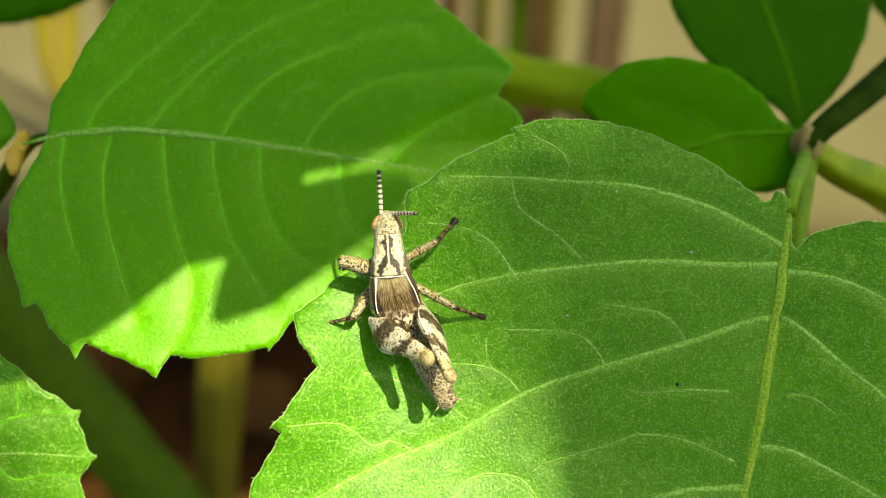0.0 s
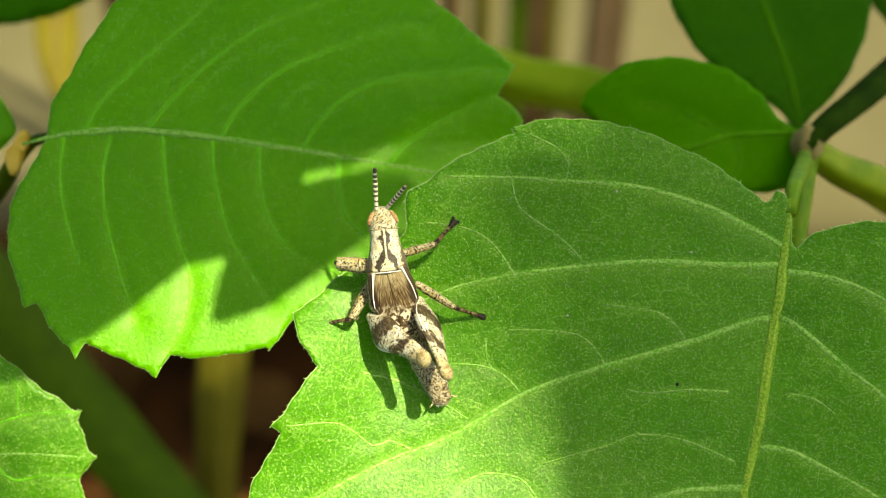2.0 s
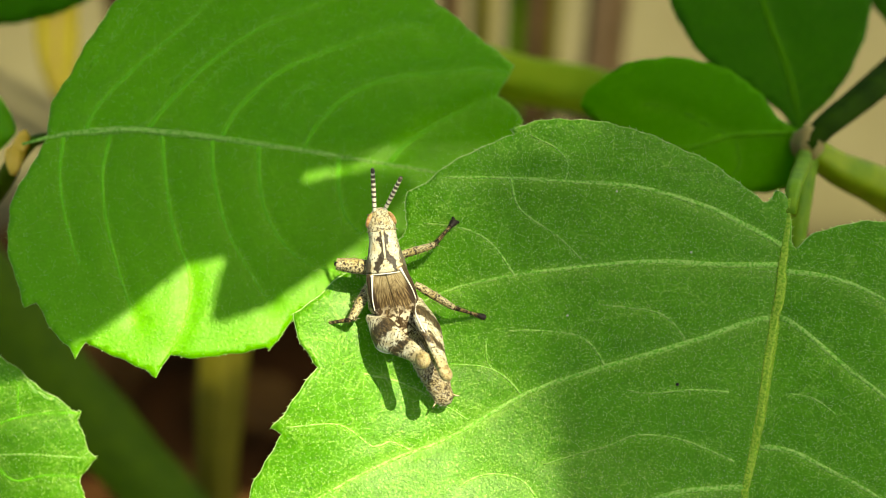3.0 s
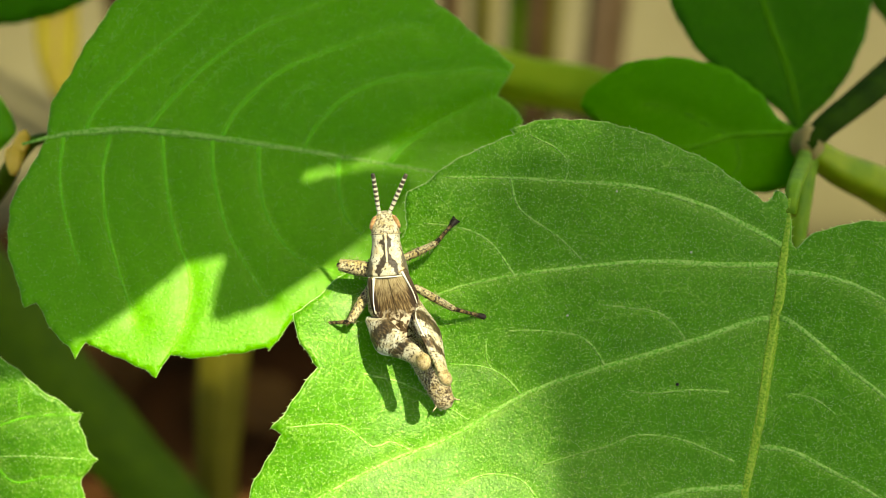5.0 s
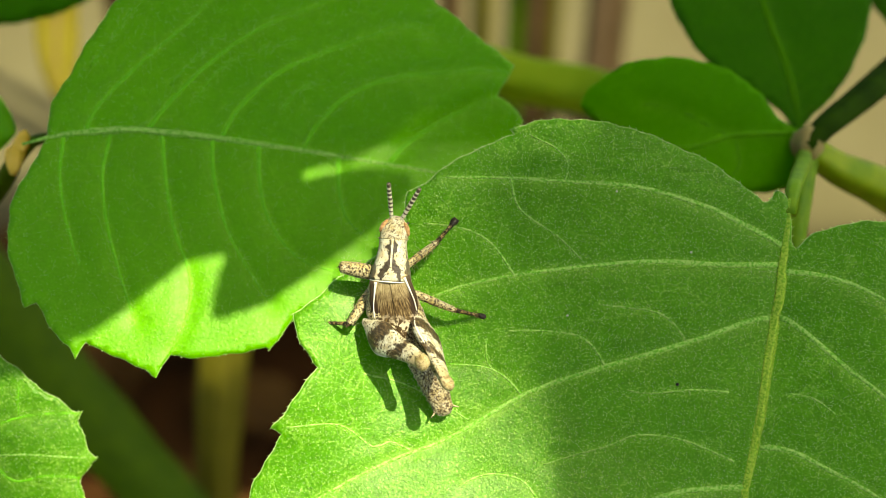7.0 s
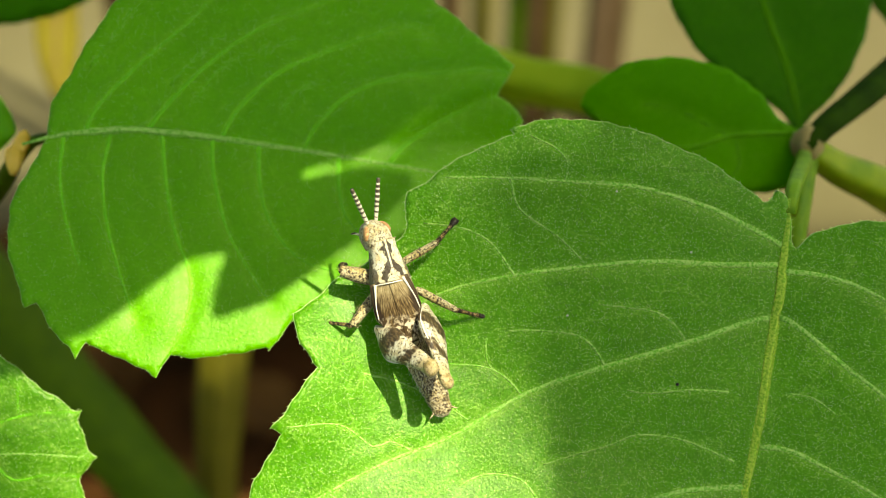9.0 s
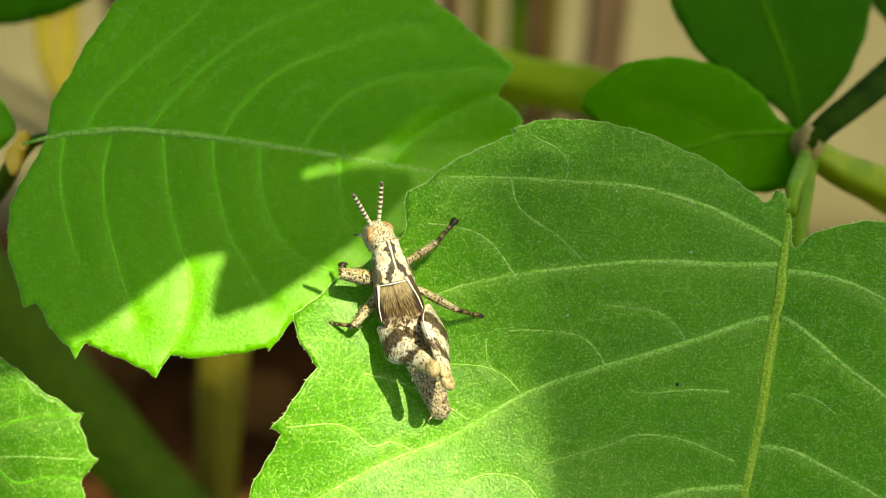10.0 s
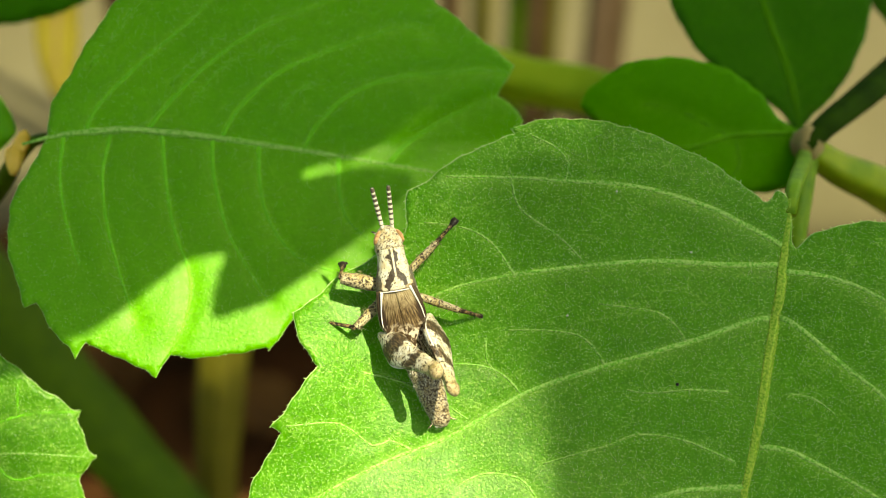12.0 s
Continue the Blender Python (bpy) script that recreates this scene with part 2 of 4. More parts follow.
def wing_material():
    """Brown, finely streaked lengthwise, dark along the sides, paling to mottled cream behind."""
    n = Nodes("wing_streaked")
    parts = n.add("ShaderNodeSeparateXYZ", Vector=n.pos).outputs
    fan = n.math("MULTIPLY", n.math("DIVIDE", parts[0], n.math("SUBTRACT", 0.0022, parts[1])), 0.009)
    ray = n.add("ShaderNodeCombineXYZ", X=fan, Y=n.math("MULTIPLY", parts[1], 0.30))
    streak = n.add("ShaderNodeTexNoise", Vector=ray.outputs[0], Scale=4200.0, Detail=4.0, Roughness=0.65).outputs["Fac"]
    tan = n.ramp(streak, (0.32, (0.07, 0.050, 0.020)), (0.46, (0.20, 0.155, 0.070)), (0.70, (0.34, 0.29, 0.16)))
    umber = n.ramp(streak, (0.36, (0.020, 0.013, 0.006)), (0.52, (0.075, 0.048, 0.016)), (0.70, (0.20, 0.15, 0.07)))
    deep = n.math("ADD", n.math("MULTIPLY", parts[1], -230.0), n.math("MULTIPLY", n.noise(1500, 3), 0.5))
    brown = n.mix(n.ramp(deep, (0.38, 0.0), (0.72, 1.0)), tan, umber)
    sides = n.ramp(n.math("MULTIPLY", n.math("ABSOLUTE", parts[0]), 500.0), (0.62, 0.0), (0.72, 1.0))
    brown = n.mix(n.math("MULTIPLY", sides, 0.85), brown, (0.018, 0.011, 0.006))
    mottled = n.ramp(n.noise(3000, 4), (0.44, (0.48, 0.42, 0.28)), (0.54, (0.05, 0.032, 0.014)))
    back = n.math("ADD", n.math("MULTIPLY", parts[1], -170.0), n.math("MULTIPLY", n.noise(1200, 3), 0.5))
    n.set(Base_Color=n.mix(n.ramp(back, (0.74, 0.0), (0.92, 1.0)), brown, mottled), Roughness=0.4, Specular_IOR_Level=0.12)
    n.bump(streak, 0.4, 0.00006)
    return n.mat


WING = wing_material()
RIM = plain_material("white_margin", (0.54, 0.52, 0.40), (0.62, 0.60, 0.48), 900, 0.5)
def antenna_material():
    """Cream antenna with dark rings that widen towards the tip."""
    n = Nodes("antenna_banded")
    y = n.add("ShaderNodeSeparateXYZ", Vector=n.pos).outputs[1]
    wob = n.math("MULTIPLY", n.noise(1600, 2), 0.5)
    ring = n.math("FRACT", n.math("ADD", n.math("MULTIPLY", y, 2350.0), wob))
    share = n.ramp(n.math("MULTIPLY", y, 270.0), (0.0, 0.15), (0.25, 0.38), (0.6, 0.56), (0.85, 0.72), (1.0, 1.0))
    dark = n.ramp(n.math("ADD", n.math("SUBTRACT", share, ring), 0.5), (0.47, 0.0), (0.55, 1.0))
    n.set(Base_Color=n.mix(n.math("MULTIPLY", dark, 0.93), (0.56, 0.53, 0.37), (0.030, 0.019, 0.009)), Roughness=0.5, Specular_IOR_Level=0.15)
    n.bump(n.noise(7000, 2), 0.5, 0.00005)
    return n.mat


ANT = antenna_material()
CLAW = plain_material("black_claw", (0.008, 0.006, 0.005), (0.03, 0.022, 0.014), 900, 0.35)
KNEE = chitin_material("skin_knee", (0.37, 0.32, 0.17), (0.12, 0.075, 0.03), 0.58, 0.56)
SHIN = chitin_material("skin_shin", (0.30, 0.22, 0.11), (0.01, 0.007, 0.005), 0.5, 0.47, scale=3000)
EYE = plain_material("eye_rust", (0.17, 0.075, 0.024), (0.50, 0.31, 0.13), 1800, 0.3, (0.4, 3.0, 3.0), 0.00002)


# ---- building ----
def link(name, bm, material, matrix=None):
    mesh = bpy.data.meshes.new(name)
    bm.to_mesh(mesh)
    bm.free()
    mesh.materials.append(material)
    for p in mesh.polygons:
        p.use_smooth = True
    ob = new(name, mesh)
    if matrix is not None:
        ob.matrix_basis = matrix
    return ob


def part(name, bm, material, parent, label="", matrix=None):
    ob = link(name, bm, material, matrix)
    ob.parent = parent
    return tagged(ob, label)


def empty(name, matrix):
    ob = new(name)
    ob.empty_display_size = 0.01
    ob.matrix_basis = matrix
    return ob


def spline(points, step, corners=False):
    """Catmull-Rom through 2D or 3D points, about step apart; points with a mark after x, y are sharp when corners is set."""
    marks = [i for i, p in enumerate(points) if corners and len(p) > 2]
    pts = [Vector(p[:2]).to_3d() if corners else Vector(p).to_3d() for p in points]
    if corners:
        first = marks[0] if marks else 0
        order = [(first + i) % len(pts) for i in range(len(pts) + 1)]
        runs, run = [], [order[0]]
        for i in order[1:]:
            run.append(i)
            if i in marks or i == order[-1] and len(run) > 1 and i == first:
                runs.append([pts[j] for j in run])
                run = [i]
        if len(run) > 1:
            runs.append([pts[j] for j in run])
    else:
        runs = [pts]
    out = []
    for run in runs:
        for i in range(len(run) - 1):
            a, b = run[i], run[i + 1]
            before = run[i - 1] if i else a + (a - b) * 0.3
            after = run[i + 2] if i + 2 < len(run) else b + (b - a) * 0.3
            n = max(1, round((b - a).length / step))
            for k in range(n):
                u = k / n
                out.append(0.5 * ((2 * a) + (b - before) * u + (2 * before - 5 * a + 4 * b - after) * u * u + (3 * a - before - 3 * b + after) * u ** 3))
    if not corners:
        out.append(runs[-1][-1])
    return out


def tube(bm, pts, radii, sides=8, cap=True, flute=0.0):
    """A tapering round bar along points, in millimetres."""
    rings, prev = [], None
    for i, p in enumerate(pts):
        d = (pts[min(i + 1, len(pts) - 1)] - pts[max(i - 1, 0)]).normalized()
        side = (prev - d * prev.dot(d)) if prev else d.orthogonal()
        side.normalize()
        prev = side
        up = d.cross(side)
        r = radii[i] if isinstance(radii, list) else radii
        rings.append([bm.verts.new((p + (side * math.cos(a) + up * math.sin(a)) * r * (1 + flute * math.cos(5 * a))) * MM) for a in (2 * math.pi * k / sides for k in range(sides))])
    for a, b in zip(rings, rings[1:]):
        for k in range(sides):
            bm.faces.new((a[k], a[(k + 1) % sides], b[(k + 1) % sides], b[k]))
    if cap:
        bm.faces.new(rings[0][::-1])
        bm.faces.new(rings[-1])
    return bm


def taper(n, *knots):
    """n values that run evenly through the knots."""
    return [float(v) for v in np.interp(np.linspace(0, 1, n), np.linspace(0, 1, len(knots)), knots)]


def distance_to(pts, line):
    """Distance of each 2D point to a polyline."""
    a, b = line[:-1], line[1:]
    ab = b - a
    best = np.full(len(pts), 1e9)
    for s, d in zip(a, ab):
        k = np.clip(((pts - s) @ d) / max(d @ d, 1e-9), 0, 1)
        best = np.minimum(best, np.linalg.norm(pts - s - k[:, None] * d, axis=1))
    return best


def inside(pts, poly):
    x, y = pts[:, 0], pts[:, 1]
    hit = np.zeros(len(pts), bool)
    for (x0, y0), (x1, y1) in zip(poly, np.roll(poly, -1, 0)):
        if y0 != y1:
            hit ^= ((y0 > y) != (y1 > y)) & (x < (x1 - x0) * (y - y0) / (y1 - y0) + x0)
    return hit


def leaf(name, label, matrix, outline, midrib, laterals, veinlets, bend, materials, rib=0.6, vein=0.2, grid=0.9, hair=0.22, fuzz=0, seed=1, group="", category="leaf", groove=0.22, rim_radius=0):
    """A leaf with a toothed, hairy margin, a blade that bends and sinks along its veins, a midrib and side veins. Millimetres."""
    from mathutils.geometry import delaunay_2d_cdt
    blade_mat, rib_mat, vein_mat = materials
    rng = np.random.default_rng(seed)
    edge = [np.array(p[:2]) for p in spline(outline, 0.3, True)]
    edge = np.array(edge)
    tangent = np.roll(edge, -1, 0) - np.roll(edge, 1, 0)
    tangent /= np.linalg.norm(tangent, axis=1)[:, None] + 1e-9
    area = np.sum(edge[:, 0] * np.roll(edge[:, 1], -1) - np.roll(edge[:, 0], -1) * edge[:, 1])
    normal = np.stack([tangent[:, 1], -tangent[:, 0]], 1) * np.sign(area)
    spikes = np.where(np.arange(len(edge)) % 2 == 0, rng.uniform(0.3, 1.2, len(edge)), 0) * hair
    edge = edge + normal * (0.05 * np.sin(np.arange(len(edge)) * 0.9 + seed) + 0.05 * np.sin(np.arange(len(edge)) * 0.37))[:, None]
    lo, hi = edge.min(0), edge.max(0)
    gx, gy = np.meshgrid(np.arange(lo[0], hi[0], grid), np.arange(lo[1], hi[1], grid))
    gx = gx + (np.arange(gx.shape[0]) % 2)[:, None] * grid / 2
    pts = np.stack([gx.ravel(), gy.ravel()], 1) + rng.uniform(-0.15, 0.15, (gx.size, 2)) * grid
    pts = pts[inside(pts, edge)]
    pts = pts[distance_to(pts, np.vstack([edge, edge[:1]])) > 0.35 * grid]
    n = len(edge)
    coords, _, faces, *_ = delaunay_2d_cdt([Vector(p) for p in np.vstack([edge, pts])], [(i, (i + 1) % n) for i in range(n)], [], 1, 1e-5)
    flat = np.array([(c.x, c.y) for c in coords])
    rib_line = spline([(*p, 0) for p in midrib], 1.0)
    vein_lines = [spline([(*p, 0) for p in v], 0.8) for v in laterals]
    small_lines = [spline([(*p, 0) for p in v], 0.6) for v in veinlets]

    def height(p):
        p = np.asarray(p, float)
        z = np.array([bend(x, y) for x, y in p])
        z += 0.04 * np.sin(p[:, 0] * 0.9 + seed) * np.sin(p[:, 1] * 0.8) + 0.06 * np.sin(p[:, 0] * 0.31 + 2 * seed + p[:, 1] * 0.4)
        for line in vein_lines:
            d = distance_to(p, np.array([(q.x, q.y) for q in line]))
            z -= groove * np.exp(-(d / 0.8) ** 2)
        for line in small_lines:
            d = distance_to(p, np.array([(q.x, q.y) for q in line]))
            z -= groove * 0.35 * np.exp(-(d / 0.6) ** 2)
        return z

    z = height(flat)
    top = np.column_stack([flat, z]) * MM
    low = np.column_stack([flat, z - 0.22]) * MM
    count = len(flat)
    tris = [tuple(f) if (flat[f[1]][0] - flat[f[0]][0]) * (flat[f[2]][1] - flat[f[0]][1]) - (flat[f[1]][1] - flat[f[0]][1]) * (flat[f[2]][0] - flat[f[0]][0]) > 0 else tuple(f[::-1]) for f in faces]
    sides = {}
    for f in tris:
        for a, b in zip(f, f[1:] + f[:1]):
            sides[(a, b)] = sides.get((a, b), 0) + 1
    rim = [(a, b) for (a, b) in sides if (b, a) not in sides]
    mesh = bpy.data.meshes.new("blade")
    mesh.from_pydata(np.vstack([top, low]).tolist(), [], tris + [tuple(i + count for i in f[::-1]) for f in tris] + [(b, a, a + count, b + count) for a, b in rim])
    mesh.materials.append(blade_mat)
    mesh.polygons.foreach_set("use_smooth", [True] * len(mesh.polygons))
    near = np.zeros(count)
    for line, wide, much in [(rib_line, 0.9 * rib, 0.5)] + [(v, 2.2 * vein, 0.75) for v in vein_lines] + [(v, 1.2 * vein, 0.5) for v in small_lines]:
        d = distance_to(flat, np.array([(q.x, q.y) for q in line]))
        near = np.maximum(near, much * np.exp(-(d / (wide + 0.10)) ** 2))
    mesh.attributes.new("beside_vein", "FLOAT", "POINT").data.foreach_set("value", np.concatenate([near, near]))
    thing = tagged(empty(name, matrix), label, category, group)
    blade = new("blade", mesh)
    blade.parent = thing

    def raised(line, lift):
        zz = height([(q.x, q.y) for q in line])
        return [Vector((q.x, q.y, h + lift)) for q, h in zip(line, zz)]

    if rim_radius:
        bm = bmesh.new()
        zz = height(edge)
        tube(bm, [Vector((x, y, h - 0.1)) for (x, y), h in zip(edge, zz)], rim_radius, 5)
        part("margin", bm, MARGIN, thing, "pale leaf margin")
        bm = bmesh.new()
        for i in np.nonzero(spikes)[0]:
            foot = Vector((*edge[i], zz[i] - 0.1))
            way = Vector((*(normal[i] + 0.7 * tangent[i]), rng.uniform(-0.1, 0.4)))
            tube(bm, [foot, foot + way * spikes[i] * 0.5, foot + way * spikes[i]], [0.06, 0.04, 0.01], 4)
        part("margin_hairs", bm, MARGIN, thing, "short stiff pale hairs")
    bm = bmesh.new()
    m = len(rib_line)
    tube(bm, raised(rib_line, -0.35 * rib), taper(m, rib * 0.3, rib, rib * 0.95, rib * 0.85, rib * 0.7, rib * 0.6, rib * 0.45, rib * 0.35), 30, flute=0.09)
    part("midrib", bm, rib_mat, thing, "pale raised midrib")
    if fuzz:
        # short upright hairs all over the blade, denser along the veins
        count = int(fuzz * (hi[0] - lo[0]) * (hi[1] - lo[1]))
        spots = rng.uniform(lo, hi, (count, 2))
        for line in vein_lines + small_lines + [rib_line]:
            way = np.array([(q.x, q.y) for q in line])
            extra = way[rng.integers(0, len(way) - 1, len(way) * 9)]
            spots = np.vstack([spots, extra + rng.normal(0, 0.3, extra.shape)])
        spots = spots[inside(spots, edge)]
        k = len(spots)
        base = np.column_stack([spots, height(spots)])
        turn = rng.uniform(0, 2 * math.pi, k)
        tip = base + np.column_stack([rng.normal(0, 0.06, (k, 2)), rng.uniform(0.10, 0.24, k)])
        corners = [base + 0.023 * np.column_stack([np.cos(turn + a), np.sin(turn + a), np.zeros(k)]) for a in (0, 2.09, 4.19)]
        verts = np.stack(corners + [tip], 1).reshape(-1, 3) * MM
        tri = np.array([(0, 1, 3), (1, 2, 3), (2, 0, 3)])
        faces = (np.arange(k)[:, None, None] * 4 + tri).reshape(-1, 3)
        mesh = bpy.data.meshes.new("fuzz")
        mesh.from_pydata(verts.tolist(), [], faces.tolist())
        mesh.materials.append(FUZZ)
        down = new("fuzz", mesh)
        down.parent = thing
        tagged(down, "fine pale down on the leaf", kind="stuff")
    for line in vein_lines:
        bm = bmesh.new()
        radii = taper(len(line), vein * 1.9, vein * 1.3, vein * 0.8)
        tube(bm, [p - Vector((0, 0, 0.62 * r)) for p, r in zip(raised(line, 0.0), radii)], radii, 12)
        part("vein", bm, vein_mat, thing)
    for line in small_lines:
        bm = bmesh.new()
        radii = taper(len(line), vein * 0.75, vein * 0.45)
        tube(bm, [p - Vector((0, 0, 0.55 * r)) for p, r in zip(raised(line, 0.0), radii)], radii, 8)
        part("veinlet", bm, vein_mat, thing)
    return thing


def on_slope(x, y, z, rx=0, ry=0, rz=0):
    return SLOPE @ pose(x * MM, y * MM, z * MM, rx, ry, rz)


def stem(name, label, points, radii, material, category="stem"):
    line = spline(points, 1.5)
    bm = bmesh.new()
    r = taper(len(line), *radii)
    for i in range(len(r)):
        r[i] *= 1 + 0.04 * math.sin(i * 0.23) + 0.02 * math.sin(i * 0.6)
    tube(bm, line, r, 30, flute=0.05)
    return tagged(link(name, bm, material, SLOPE.copy()), label, category)


# ---- leaves ----
def main_bend(x, y):
    """The large leaf: two halves raised from the midrib, the far corner of the left half turned up, a curl at the chewed tip."""
    z = -0.06 * x - 0.0016 * x * x if x < 0 else 0.2 * x - 0.004 * x * x
    u = max(0, -0.5 * (x + 26) - 0.87 * (y + 2))
    return z - 0.004 * max(0, y - 8) ** 2 + 0.37 * (u - 6 * (1 - math.exp(-u / 6))) + 3.6 * math.exp(-((x + 43.0) ** 2 + (y + 4.5) ** 2) / 45)


main_leaf = leaf(
    "leaf", "large green leaf with a chewed hairy margin and pale veins", on_slope(29.22, -5.88, -0.5),
    [(1.1, 8.6), (0.7, 10.6), (-0.0, 11.0), (-0.4, 10.3), (-1.2, 10.0), (-2.6, 11.1), (-5.5, 13.2), (-8.7, 14.8), (-13.1, 16.5), (-17.6, 17.2), (-20.5, 17.1), (-23.3, 16.4, 1), (-22.9, 15.9, 1), (-26.0, 14.7), (-28.9, 13.1), (-31.1, 11.4, 1), (-32.3, 10.9, 1), (-32.5, 8.6), (-32.3, 7.9), (-33.4, 6.4), (-36.3, 4.5), (-38.2, 3.5, 1), (-40.1, 1.8), (-41.9, 0.4, 1), (-41.4, -1.7), (-39.7, -4.0, 1), (-41.3, -6.0), (-42.6, -8.1), (-43.5, -8.9, 1), (-42.7, -9.5, 1), (-44.1, -12.1), (-45.4, -15.0), (-43.8, -20.5), (-35.8, -27.9), (-23.9, -33.0), (-13.2, -35.3), (-5.2, -39.6, 1), (-0.3, -35.1), (8.4, -27.5), (14.7, -16.4), (16.1, -3.8), (14.2, 4.0), (10.5, 7.6), (7.7, 8.2), (4.9, 7.8), (2.7, 6.9), (1.5, 5.9)],
    [(1.1, 10.3), (1.0, 8.2), (0.7, 5.4), (0.3, 2.0), (-0.2, -1.0), (-0.9, -4.9), (-1.5, -8.9), (-2.3, -12.8), (-2.9, -16.3), (-3.7, -23.8), (-5.2, -39.2)],
    [[(0.5, 6.2), (-2.3, 7.7), (-6.2, 9.6), (-12.2, 11.3), (-18.1, 11.8), (-23.5, 12.1), (-28.9, 12.2)],
     [(0.2, 4.5), (-4.8, 4.5), (-10.7, 4.8), (-16.6, 4.4), (-23.0, 3.6), (-28.4, 2.4), (-33.8, 0.0)],
     [(-0.5, -0.2), (-2.3, -0.4), (-7.2, -2.1), (-15.2, -4.4), (-22.0, -6.7), (-28.4, -10.2), (-34.7, -12.5), (-39.8, -15.1), (-42.5, -17.5)],
     [(-2.8, -15.0), (-6.3, -15.1), (-10.3, -15.7), (-18.8, -18.6), (-26.6, -23.2)],
     [(0.6, 3.9), (3.5, 3.6), (6.8, 2.6), (11.4, 0.1)],
     [(0.2, 0.0), (1.2, -0.5), (3.0, -1.9), (5.8, -4.4), (9.0, -7.0), (13.3, -11.5)],
     [(-1.5, -11.5), (1.2, -11.8), (4.4, -13.4), (7.7, -15.2), (11.4, -17.9)]],
    [[(-8.0, -2.1), (-9.2, -0.5), (-10.7, 0.4), (-13.2, 0.8), (-15.6, 1.1)],
     [(-15.1, -4.3), (-16.1, -2.7), (-17.6, -1.6), (-20.6, -1.2), (-23.8, -1.2)],
     [(-22.4, -6.8), (-24.0, -5.1), (-26.0, -4.3), (-28.9, -4.1)],
     [(-3.8, -12.7), (-6.2, -11.6), (-8.7, -10.7), (-12.2, -10.3), (-14.7, -11.2), (-17.2, -11.8), (-20.6, -12.7)],
     [(-22.9, 3.5), (-25.0, 6.4), (-27.4, 7.7), (-30.9, 8.2)],
     [(-18.6, 11.8), (-18.3, 13.3), (-19.3, 14.7), (-21.5, 15.8)],
     [(-4.3, -6.6), (-7.7, -6.4), (-11.2, -6.7), (-13.2, -6.4)],
     [(-31.8, -11.4), (-33.8, -10.5), (-35.2, -10.9), (-38.1, -8.9), (-42.3, -8.9)],
     [(0.9, -6.8), (3.0, -7.1), (4.9, -8.5)],
     [(-36.2, -4.7), (-32.3, -5.8), (-28.9, -7.7), (-27.0, -8.9)],
     [(-23.3, 12.1), (-22.5, 9.4), (-19.1, 6.9), (-16.6, 4.4)],
     [(-25.5, -1.9), (-25.4, -3.9), (-24.5, -4.9)],
     [(-21.2, -15.5), (-22.6, -13.9), (-25.5, -13.4), (-28.0, -14.3)]],
    main_bend,
    (LEAF, RIB, VEIN), rib=0.5, vein=0.19, grid=0.45, hair=0.26, rim_radius=0.07, fuzz=14, seed=3)
